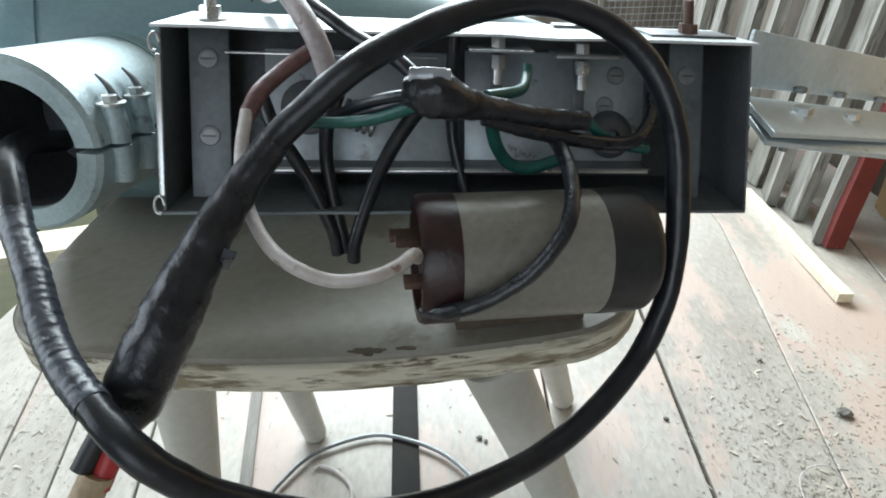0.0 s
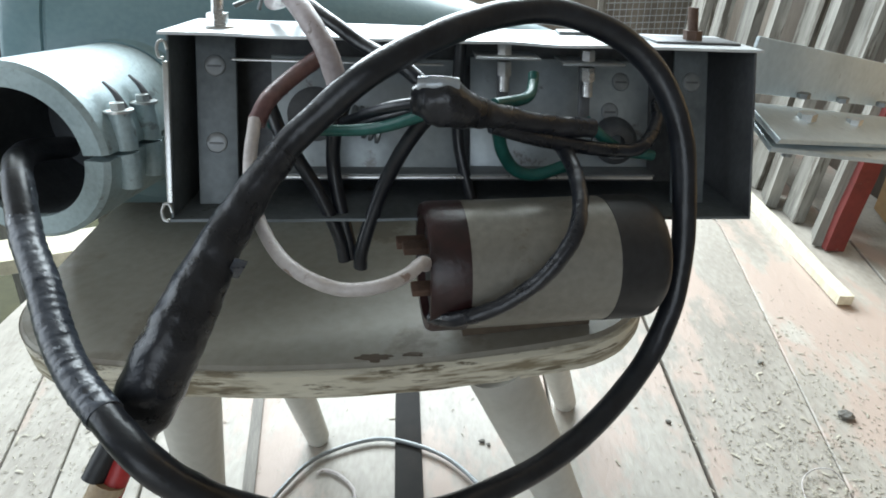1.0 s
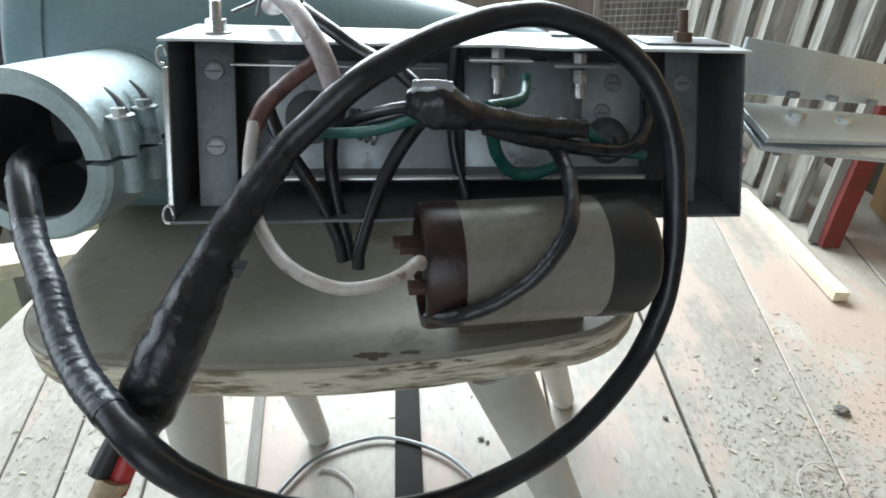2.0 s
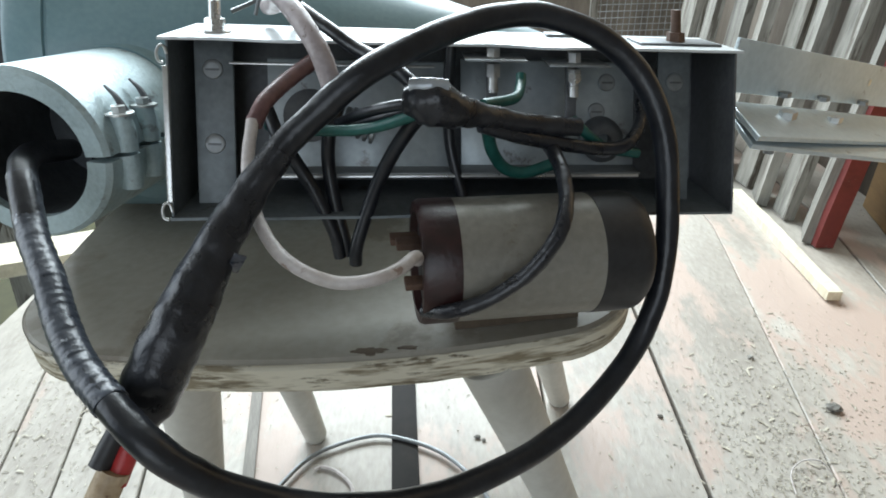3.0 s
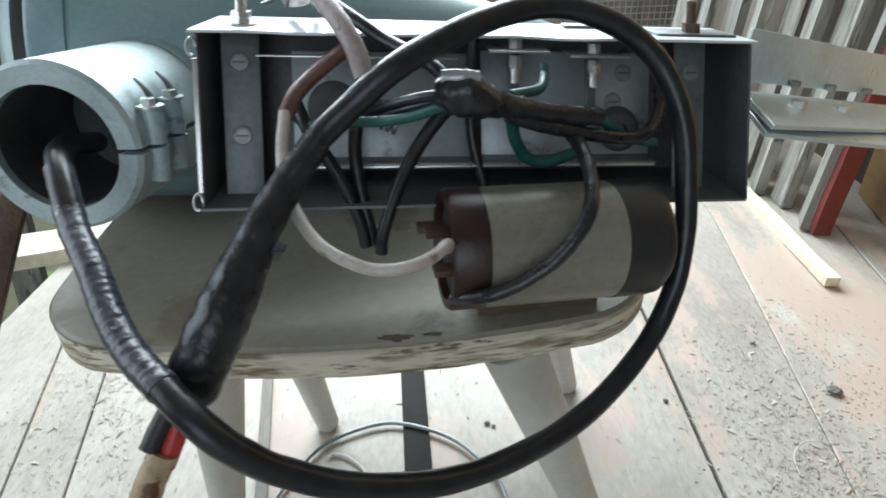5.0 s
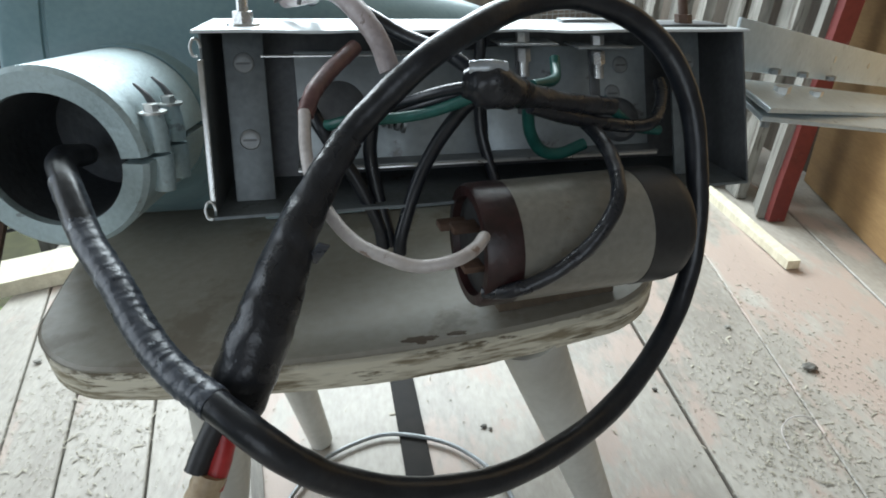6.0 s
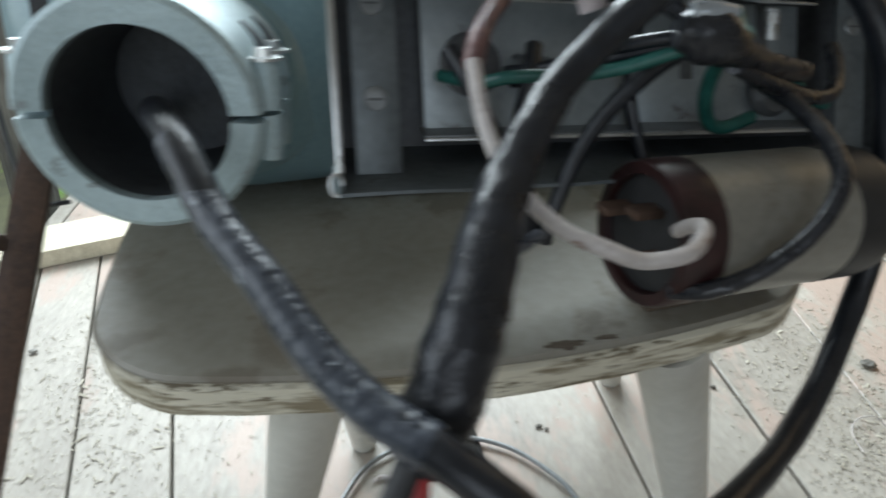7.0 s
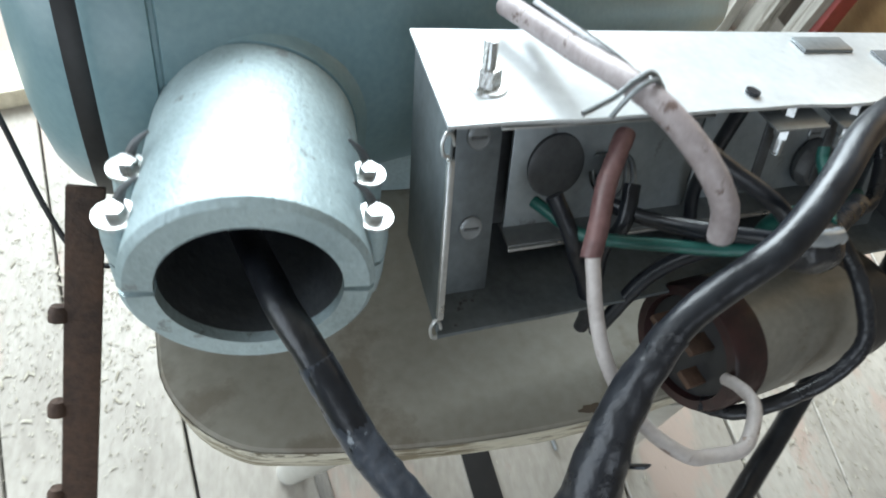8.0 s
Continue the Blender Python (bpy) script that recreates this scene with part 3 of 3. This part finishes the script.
hose(_b, [(-0.432, 0.58, 0.62), (-0.427, 0.56, 0.55), (-0.422, 0.55, 0.49), (-0.413, 0.53, 0.45), (-0.394, 0.488, 0.417), (-0.375, 0.46, 0.402), (-0.352, 0.452, 0.405)], 0.0016, 50, 8)
tpart("lead_wire", _b, M_CAP, "thin black wire")

# ---------------------------------------------------------------- capacitor
R = 0.0398
CAPA, CAPB = Vector((-0.0320, 0.3570, 0.4110)), Vector((0.1109, 0.3817, 0.4023))
_d = (CAPB - CAPA).normalized()
CM = Matrix.Translation(CAPA) @ _d.to_track_quat("Z", "Y").to_matrix().to_4x4()
CL = (CAPB - CAPA).length
# made-up prop under the can, coloured dark to read as its shadow
batten = part("can_prop", plank_mesh(0.030, 0.0180, 0.09, 90.0), M_BATTEN, smooth=False)
batten.matrix_world = Matrix.Translation((-0.010, 0.3850, SEAT_Z + 0.0095)) @ Matrix.Rotation(radians(9), 4, "Z") @ Matrix.Rotation(radians(90), 4, "Y")
tagged(batten, "short brown block added under the capacitor, dark like its shadow", "batten")
capacitor = empty("capacitor", Matrix(), "grey capacitor can with black ends lying on the stool seat", "capacitor")
part("can", lathe(B(), [(R * 0.9, 0.021), (R, 0.022), (R, CL - 0.032), (R * 0.9, CL - 0.032)], 64, CM), M_CAN, capacitor)
part("end_cap", lathe(B(), [(0, CL), (R * 0.90, CL), (R * 0.985, CL - 0.004), (R * 1.012, CL - 0.010), (R * 1.012, CL - 0.0335), (R * 0.9, CL - 0.034)], 64, CM), M_CAP, capacitor, "black plastic end cap")
part("terminal_end", lathe(B(), [(R * 0.80, 0.006), (R * 0.82, 0.0), (R * 0.97, 0.0), (R * 1.008, 0.003), (R * 1.008, 0.023), (R * 0.9, 0.024)], 64, CM), M_REDBROWN, capacitor, "dark red-brown taped end")
part("terminal_board", lathe(B(), [(0, 0.0035), (R * 0.5, 0.0035), (R * 0.79, 0.005), (R * 0.81, 0.008)], 48, CM), M_CAP, capacitor, "dark recessed terminal board")
for a, h in ((0.5, 0.018), (1.9, 0.016), (3.4, 0.012)):
    p = CM @ Vector((0.018 * math.cos(a), 0.018 * math.sin(a), 0.003))
    part("terminal", bx(B(), -0.0055, 0.0055, -0.0022, 0.0022, -h, 0.003, 0.0007, Matrix.Translation(p) @ CM.to_3x3().to_4x4()), M_RUST, capacitor, "rusty terminal tab")

# ---------------------------------------------------------------- cables
LOOP = [(-0.2830, 0.4400, 0.4620), (-0.2640, 0.3750, 0.4820), (-0.2494, 0.3422, 0.4811), (-0.2322, 0.3113, 0.4607), (-0.2131, 0.2858, 0.4473), (-0.1975, 0.2632, 0.4348),
        (-0.1804, 0.2437, 0.4256), (-0.1602, 0.2264, 0.4198), (-0.1426, 0.2140, 0.4107), (-0.1276, 0.2114, 0.3946), (-0.1119, 0.2171, 0.3730), (-0.0879, 0.2240, 0.3532),
        (-0.0606, 0.2329, 0.3384), (-0.0303, 0.2462, 0.3253), (0.0040, 0.2657, 0.3166), (0.0430, 0.2911, 0.3136), (0.0776, 0.3170, 0.3214), (0.1103, 0.3460, 0.3400),
        (0.1292, 0.3662, 0.3732), (0.1338, 0.3795, 0.4107), (0.1328, 0.3921, 0.4470), (0.1269, 0.4039, 0.4822), (0.1104, 0.4142, 0.5129), (0.0850, 0.4174, 0.5339),
        (0.0474, 0.4130, 0.5484), (0.0108, 0.3945, 0.5493), (-0.0230, 0.3671, 0.5430), (-0.0538, 0.3459, 0.5314), (-0.0787, 0.3373, 0.5135), (-0.0973, 0.3281, 0.4985),
        (-0.1154, 0.3115, 0.4771), (-0.1288, 0.2917, 0.4580), (-0.1376, 0.2748, 0.4417), (-0.1467, 0.2599, 0.4249), (-0.1587, 0.2469, 0.4034)]
cable = empty("power_cable", Matrix(), "thick black power cable looped in front of the box", "cable")
part("sheath", hose(B(), LOOP, 0.0074, 300, 18, 0.07, 60), M_RUBBER, cable)
TAPE = [(-0.0973, 0.3281, 0.4985), (-0.1154, 0.3115, 0.4771), (-0.1288, 0.2917, 0.4580), (-0.1376, 0.2748, 0.4417), (-0.1467, 0.2599, 0.4249), (-0.1587, 0.2469, 0.4034), (-0.1661, 0.2418, 0.3952)]
part("tape_joint", hose(B(), TAPE, lambda u: 0.0080 + 0.0068 * math.sin(min(1.0, u * 1.35) * 1.57) ** 1.5 - 0.004 * max(0, u - 0.8) * 5, 120, 28, 0.09, 16), M_TAPE, cable, "lumpy black taped joint")
part("tape_wrap", hose(B(), LOOP[2:8], lambda u: 0.0078 + 0.00018 * ((u * 17) % 1.0), 200, 20, 0.05, 40), M_WRAP, cable, "worn tape wrapping")
part("tape_flap", bx(B(), -0.003, 0.003, -0.0006, 0.0006, -0.008, 0.008, 0.0002, Matrix.Translation((-0.1160, 0.2860, 0.4555)) @ Euler((0.5, 0.5, 0.3)).to_matrix().to_4x4()), M_WRAP, cable, "loose shiny end of tape")
part("core", hose(B(), [(-0.1616, 0.2454, 0.4011), (-0.1664, 0.2331, 0.3846), (-0.1721, 0.2231, 0.3720)], 0.0055, 16, 12, 0.05), M_RED, cable, "red insulated core")
part("core", hose(B(), [(-0.1631, 0.2432, 0.4033), (-0.1724, 0.2325, 0.3895), (-0.1773, 0.2250, 0.3811)], 0.0055, 16, 12, 0.05), M_CAP, cable, "black insulated core")
part("bare_end", hose(B(), [(-0.1714, 0.2261, 0.3788), (-0.1779, 0.2189, 0.3671), (-0.1828, 0.2098, 0.3539), (-0.1848, 0.1998, 0.3373)], 0.0075, 16, 12, 0.1), M_TAN, cable, "grimy tan cable end")


def wire(name, label, pts, r, material, part_name="sheath", n=44, wob=0.03):
    w = empty(name, Matrix(), label, "wire", "wires in the box")
    part(part_name, hose(B(), pts, r, n, 12, wob), material, w)
    return w


white = empty("white_wire", Matrix(), "grubby white wire curving from the box to the capacitor", "wire")
part("sheath", hose(B(), [(-0.1225, 0.3680, 0.5018), (-0.1223, 0.3478, 0.4863), (-0.1189, 0.3314, 0.4733), (-0.1109, 0.3153, 0.4618), (-0.0984, 0.2996, 0.4527), (-0.0824, 0.2874, 0.4484),
                         (-0.0667, 0.2871, 0.4420), (-0.0490, 0.2875, 0.4432), (-0.0364, 0.2980, 0.4428), (-0.0297, 0.3090, 0.4426), (-0.0282, 0.3200, 0.4365), (-0.0285, 0.3280, 0.4295)], 0.0036, 90, 12, 0.04), M_WHITE, white)
part("taped_end", hose(B(), [(-0.1225, 0.3690, 0.4996), (-0.1178, 0.3800, 0.5087), (-0.1088, 0.4000, 0.5156), (-0.0923, 0.4250, 0.5245)], 0.0050, 30, 12, 0.1), M_TAPEBR, white, "red-brown taped end")
tailw = empty("grey_cable", Matrix(), "grimy pale cable tied over the lid edge, cut end hanging", "cable")
part("sheath", hose(B(), [(-0.1405, 0.5000, 0.5460), (-0.1207, 0.4500, 0.5541), (-0.1106, 0.4200, 0.5613), (-0.1008, 0.3970, 0.5622), (-0.0880, 0.3770, 0.5536), (-0.0775, 0.3640, 0.5398), (-0.0724, 0.3590, 0.5239)], 0.0058, 60, 14, 0.06), M_PINK, tailw)
part("tie", hose(B(), [(-0.1348, 0.4040, 0.5564), (-0.1210, 0.4080, 0.5614), (-0.1114, 0.4110, 0.5686), (-0.1030, 0.4140, 0.5685), (-0.0947, 0.4100, 0.5600)], 0.0013, 30, 8), M_STEEL, tailw, "twisted metal tie")
part("tie", hose(B(), [(-0.1211, 0.4040, 0.5541), (-0.1145, 0.4050, 0.5676), (-0.1040, 0.4080, 0.5696), (-0.0979, 0.4080, 0.5559)], 0.0012, 24, 8), M_STEEL, tailw, "twisted metal tie")
wire("black_wire", "thick black wire running over the lid edge to the joint", [(-0.1227, 0.5000, 0.5447), (-0.1079, 0.4400, 0.5560), (-0.0824, 0.4100, 0.5462), (-0.0623, 0.3950, 0.5355), (-0.0389, 0.3750, 0.5278), (-0.0231, 0.3620, 0.5170)], 0.0042, M_RUBBER)
joint = empty("taped_joint", Matrix(), "black taped wire joint hanging before the box", "wire joint")
part("tape", hose(B(), [(-0.0325, 0.3590, 0.5150), (-0.0220, 0.3570, 0.5138), (-0.0064, 0.3600, 0.5084), (0.0129, 0.3720, 0.4999), (0.0454, 0.3900, 0.4882), (0.0737, 0.4050, 0.4808)],
                  lambda u: 0.0062 + 0.0068 * math.exp(-((u - 0.27) / 0.22) ** 2), 80, 20, 0.14, 14), M_TAPE, joint)
# pale lump modelled for the highlight along the joint's top
part("tape_glint", hose(B(), [(-0.0291, 0.3555, 0.5228), (-0.0196, 0.3540, 0.5232), (-0.0092, 0.3560, 0.5215)], lambda u: 0.0045, 20, 14, 0.1), M_SHINE, joint, "pale fold standing in for the window's glint on the tape")
wire("black_wire", "black wire running to the terminals", [(0.0097, 0.3720, 0.4947), (0.0413, 0.3850, 0.4809), (0.0897, 0.4100, 0.4641), (0.1119, 0.4200, 0.4629), (0.1256, 0.4400, 0.4732), (0.1274, 0.4520, 0.4825)], 0.0046, M_TAPE)
wire("green_wire", "green insulated wire joined in black tape", [(-0.1301, 0.4200, 0.4818), (-0.1139, 0.3950, 0.4846), (-0.0988, 0.3850, 0.4896), (-0.0702, 0.3780, 0.4914), (-0.0489, 0.3700, 0.4963), (-0.0265, 0.3620, 0.5055)], 0.0034, M_GREEN)
wire("black_wire", "black wire joined in black tape", [(-0.0932, 0.4200, 0.4825), (-0.0780, 0.4000, 0.4895), (-0.0628, 0.3850, 0.4987), (-0.0445, 0.3720, 0.5068), (-0.0242, 0.3620, 0.5118)], 0.0034, M_RUBBER)
wire("black_wire", "black wire joined in black tape", [(-0.0891, 0.4200, 0.4762), (-0.0716, 0.3950, 0.4884), (-0.0522, 0.3780, 0.4985), (-0.0264, 0.3640, 0.5087)], 0.003, M_RUBBER)
wire("black_wire", "black wire drooping out of the box", [(-0.1265, 0.4100, 0.4975), (-0.1171, 0.3950, 0.4825), (-0.1080, 0.3950, 0.4635), (-0.0977, 0.3900, 0.4444), (-0.0876, 0.3850, 0.4168), (-0.0857, 0.3840, 0.3999)], 0.0046, M_RUBBER)
wire("black_wire", "black wire drooping out of the box", [(-0.0802, 0.4150, 0.4970), (-0.0855, 0.4000, 0.4833), (-0.0890, 0.4000, 0.4623), (-0.0873, 0.3950, 0.4412), (-0.0824, 0.3880, 0.4126), (-0.0805, 0.3870, 0.3999)], 0.0046, M_RUBBER)
wire("black_wire", "black wire drooping out of the box", [(-0.0234, 0.3660, 0.5044), (-0.0322, 0.3750, 0.4931), (-0.0465, 0.3850, 0.4702), (-0.0597, 0.3880, 0.4441), (-0.0728, 0.3820, 0.4104), (-0.0752, 0.3810, 0.3956)], 0.0046, M_RUBBER)
wire("black_wire", "black wire crossing the galvanised plate", [(-0.0064, 0.4500, 0.5296), (-0.0090, 0.4450, 0.4922), (-0.0085, 0.4400, 0.4568), (-0.0003, 0.4250, 0.4233)], 0.0042, M_RUBBER)
wire("green_wire", "green insulated wire bent up from the joint", [(0.0385, 0.4240, 0.5103), (0.0375, 0.4180, 0.5051), (0.0318, 0.4000, 0.5020), (0.0109, 0.3740, 0.5062)], 0.0034, M_GREEN)
wire("green_wire", "green insulated wire looping under the joint", [(0.0143, 0.3920, 0.4938), (0.0159, 0.4000, 0.4792), (0.0196, 0.4050, 0.4646), (0.0286, 0.4100, 0.4511), (0.0428, 0.4150, 0.4458), (0.0624, 0.4200, 0.4498)], 0.0042, M_GREEN)
wire("green_wire", "green insulated wire behind the black wire", [(0.0732, 0.4200, 0.4809), (0.0863, 0.4200, 0.4683), (0.1032, 0.4300, 0.4558), (0.1253, 0.4370, 0.4494)], 0.0036, M_GREEN)
wire("black_wire", "black wire laid over the capacitor can", [(0.0493, 0.4120, 0.4767), (0.0568, 0.3820, 0.4701), (0.0591, 0.3570, 0.4614), (0.0555, 0.3350, 0.4509), (0.0477, 0.3250, 0.4392), (0.0339, 0.3190, 0.4245), (0.0120, 0.3160, 0.4097), (-0.0109, 0.3170, 0.4007), (-0.0261, 0.3270, 0.3946)], 0.0046, M_TAPE, n=60, wob=0.12)

floorwire = empty("floor_wire", Matrix(), "thin grey wire curling on the floor", "wire")
part("sheath", hose(B(), [(-0.2461, 0.4594, 0.0040), (-0.2220, 0.5108, 0.0060), (-0.1916, 0.5522, 0.0060), (-0.1368, 0.5787, 0.0060), (-0.0927, 0.5801, 0.0060), (-0.0329, 0.5557, 0.0060), (0.0081, 0.5154, 0.0060), (0.0290, 0.4759, 0.0050), (0.0366, 0.4133, 0.0040)], 0.0028, 70, 10), M_STEEL, floorwire)
pale = empty("floor_wire", Matrix(), "thin pale wire end on the floor", "wire")
part("sheath", hose(B(), [(-0.1871, 0.5322, 0.0030), (-0.1782, 0.5363, 0.0030), (-0.1598, 0.5295, 0.0030), (-0.1392, 0.5097, 0.0030), (-0.1326, 0.4879, 0.0030)], 0.002, 40, 8), M_WHITE, pale)
curl = empty("floor_wire", Matrix(), "thin pale curl of string on the floor", "wire")
part("sheath", hose(B(), [(0.3848, 0.4871, 0.0030), (0.3937, 0.5167, 0.0030), (0.4128, 0.5317, 0.0060), (0.4323, 0.5289, 0.0100), (0.4424, 0.5173, 0.0030)], 0.0008, 40, 8), M_WHITE, curl)

# ---------------------------------------------------------------- leaning boards, post, panel


for k, (y, w, lean, z1, x) in enumerate(((1.096, 0.075, 0.16, 1.9, 0.717), (1.192, 0.06, 0.15, 1.7, 0.714), (1.269, 0.075, 0.16, 2.0, 0.697), (1.36, 0.05, 0.13, 1.5, 0.704), (1.456, 0.13, 0.15, 1.9, 0.682), (1.608, 0.1, 0.15, 1.8, 0.696), (1.742, 0.14, 0.15, 1.8, 0.682), (1.912, 0.1, 0.14, 1.6, 0.686))):
    b = part("leaning_board", plank_mesh(w, 0.022, z1, k * 3.7), M_BOARD, smooth=False)
    b.matrix_world = Matrix.Translation((x, y, 0.003)) @ Matrix.Rotation(math.atan2(lean, z1), 4, "Y") @ Matrix.Rotation(radians((-28, -5, -18, 10, -22, -8, -15, 0)[k]), 4, "Z")
    tagged(b, "weathered grey-white board leaning on the wall", "board", "leaning boards")
post = part("red_post", plank_mesh(0.03, 0.036, 1.9, 50.0), M_REDP, smooth=False)
post.matrix_world = Matrix.Translation((0.722, 1.060, 0.003)) @ Matrix.Rotation(math.atan2(0.14, 1.9), 4, "Y")
tagged(post, "worn red-painted wooden post leaning on the wall", "post")
panel = part("plywood_sheet", bx(B(), 0.0, 0.018, -0.75, 0.0, 0.003, 1.3, 0.002), M_PLY)
panel.matrix_world = Matrix.Translation((0.905, 1.225, 0)) @ Matrix.Rotation(radians(-14), 4, "Z")
tagged(panel, "orange-brown plywood sheet standing against the wall", "panel")
stick = part("stick", plank_mesh(0.017, 0.024, 0.44, 80.0), M_RAW, smooth=False)
stick.matrix_world = Matrix.Translation((0.640, 0.868, 0.0125)) @ Matrix.Rotation(radians(-2.5), 4, "Z") @ Matrix.Rotation(radians(-91), 4, "X")
tagged(stick, "pale raw wooden stick lying on the floor", "stick")
strip = part("black_strip", bx(B(), -0.017, 0.017, -0.5, 0.35, 0, 0.003, 0.001), M_GAP)
strip.matrix_world = Matrix.Translation((-0.080, 0.61, 0.0005)) @ Matrix.Rotation(radians(4.5), 4, "Z")
tagged(strip, "flat black rubber strip lying on the floor", "strip")
seam = part("floor_lath", bx(B(), -0.0075, 0.0075, -0.9, 0.5, 0, 0.003, 0.001), M_LATH)
seam.matrix_world = Matrix.Translation((-0.284, 0.6, 0.0005)) @ Matrix.Rotation(radians(11.5), 4, "Z")
tagged(seam, "thin grey lath lying over a floor seam", "lath")
hook = empty("wall_hook", Matrix.Translation((0.80, 1.40, 0.36)), "white metal hook bracket screwed to a board", "hook")
part("bracket", bx(B(), -0.02, -0.016, -0.014, 0.014, -0.02, 0.03, 0.001), M_WHITE, hook)
part("arm", hose(B(), [(-0.018, 0, 0.02), (-0.03, 0.02, 0.03), (-0.03, 0.045, 0.02), (-0.03, 0.055, -0.01), (-0.03, 0.055, -0.05)], 0.006, 30, 10), M_WHITE, hook)

# wire mesh crate by the far wall
crate = empty("mesh_panel", Matrix.Translation((0.66, 2.30, 0.0)), "white-framed wire mesh panel standing by the wall", "mesh panel")
for x0, x1, z0, z1 in ((-0.16, 0.26, 0.0, 0.025), (-0.16, 0.26, 0.50, 0.525), (-0.16, -0.135, 0.025, 0.50), (0.235, 0.26, 0.025, 0.50)):
    part("frame_bar", bx(B(), x0, x1, -0.012, 0.012, z0, z1, 0.002), M_BOARD, crate)
for k in range(17):
    x = -0.135 + 0.37 * (k + 0.5) / 17
    part("mesh_wire", rod(B(), (x, 0, 0.02), (x, 0, 0.505), 0.0014, seg=6), M_STEEL, crate)
for k in range(21):
    z = 0.025 + 0.475 * (k + 0.5) / 21
    part("mesh_wire", rod(B(), (-0.14, 0.002, z), (0.24, 0.002, z), 0.0014, seg=6), M_STEEL, crate)

# doorstep plank and outside clutter on the open side
step = part("doorstep_plank", plank_mesh(0.10, 0.03, 0.9, 20.0), M_RAW, smooth=False)
step.matrix_world = Matrix.Translation((-0.58, 1.15, 0.0155)) @ Matrix.Rotation(radians(18), 4, "Z") @ Matrix.Rotation(radians(-90), 4, "Y") @ Matrix.Rotation(radians(90), 4, "Z") @ Matrix.Rotation(radians(90), 4, "Z")
tagged(step, "pale rough plank lying across the floor edge", "plank")
for k, (x, y, w, z1) in enumerate(((-0.95, 1.45, 0.09, 1.2), (-0.80, 1.62, 0.11, 1.1), (-1.12, 1.30, 0.08, 1.3))):
    b = part("outside_board", plank_mesh(w, 0.025, z1, 30 + k), M_BOARD, smooth=False)
    b.matrix_world = Matrix.Translation((x, y, -0.298)) @ Matrix.Rotation(radians((6, -5, 8)[k]), 4, "Y") @ Matrix.Rotation(radians(90), 4, "Z")
    tagged(b, "weathered upright board standing outside", "board", "outside boards")

# sawdust, chips and crumbs on the floor
_b = B()
rng = random.Random(7)
for k in range(6500):
    u = rng.random()
    if u < 0.28:
        x, y = rng.gauss(0.47, 0.10), rng.gauss(0.58, 0.16)
    elif u < 0.45:
        x, y = rng.gauss(0.40, 0.05), rng.gauss(0.50, 0.10)
    elif u < 0.75:
        x, y = rng.gauss(-0.52, 0.09), rng.gauss(0.70, 0.14)
    else:
        x, y = rng.uniform(-0.77, 0.9), rng.uniform(0.3, 1.6)
    if not (-0.77 < x < 0.9):
        continue
    s = rng.uniform(0.0005, 0.0015) * (2.2 if rng.random() < 0.05 else 1)
    a = rng.uniform(0, 6.28)
    l = s * rng.uniform(1, 3)
    ca, sa = math.cos(a), math.sin(a)
    h = rng.uniform(0.0002, 0.0008)
    q = [_b.verts.new((x + ca * dx - sa * dy, y + sa * dx + ca * dy, 0.0008)) for dx, dy in ((-l, -s / 2), (l, -s / 2), (l * 0.6, s / 2), (-l * 0.7, s / 2))]
    t = _b.verts.new((x, y, 0.0008 + h))
    for i in range(4):
        _b.faces.new((q[i], q[(i + 1) % 4], t))
tagged(part("sawdust_crumbs", _b, M_DUST, smooth=False), "scattered sawdust and wood chips on the floor", "sawdust", kind="stuff")
for x, y, s in ((0.503, 0.621, 0.010), (0.267, 0.613, 0.004), (-0.656, 0.817, 0.006), (0.018, 0.582, 0.004), (0.026, 0.576, 0.003), (0.44, 0.73, 0.005)):
    _b = B()
    bmesh.ops.create_icosphere(_b, subdivisions=2, radius=s, matrix=Matrix.Translation((x, y, s * 0.45)) @ Matrix.Diagonal((1, 0.8, 0.5, 1)))
    for v in _b.verts:
        v.co += Vector((noise.noise(v.co * 300), noise.noise(v.co * 300 + Vector((5, 0, 0))), 0)) * s * 0.5
    tagged(part("wood_crumb", _b, M_BOARD, smooth=False), "small crumpled bit of debris on the floor", "debris", "floor debris")


# ---------------------------------------------------------------- floor planks, last
def seam_x(e, y):
    return e[0] + e[1] * (max(0.2, min(1.15, y)) - 0.6)


for e0, e1 in zip(EDGES, EDGES[1:]):
    g0 = {0.290: 0.004, 0.460: 0.0006}.get(e0[0], 0.0018)
    g1 = 0.0004 if e1[0] == 0.460 else 0.0018
    y0 = -2.4
    while y0 < 2.6:
        y1 = min(2.6, y0 + (1.9 if y0 < -2.0 else 3.4))
        z1 = random.uniform(-0.0012, 0.0)
        _b = B()
        n = 28
        rows = []
        for i in range(n + 1):
            y = y0 + 0.001 + (y1 - y0 - 0.002) * i / n
            xa, xb = seam_x(e0, y) + g0, seam_x(e1, y) - g1
            rows.append([_b.verts.new(p) for p in ((xa, y, -0.022), (xa, y, z1 - 0.0015), (xa + 0.0015, y, z1), (xb - 0.0015, y, z1), (xb, y, z1 - 0.0015), (xb, y, -0.022))])
        for P, Q in zip(rows, rows[1:]):
            for j in range(6):
                _b.faces.new((P[j], P[(j + 1) % 6], Q[(j + 1) % 6], Q[j]))
        _b.faces.new(rows[0])
        _b.faces.new(list(reversed(rows[-1])))
        bmesh.ops.recalc_face_normals(_b, faces=_b.faces[:])
        part("plank", _b, M_FLOOR, floor, smooth=False)
        y0 = y1
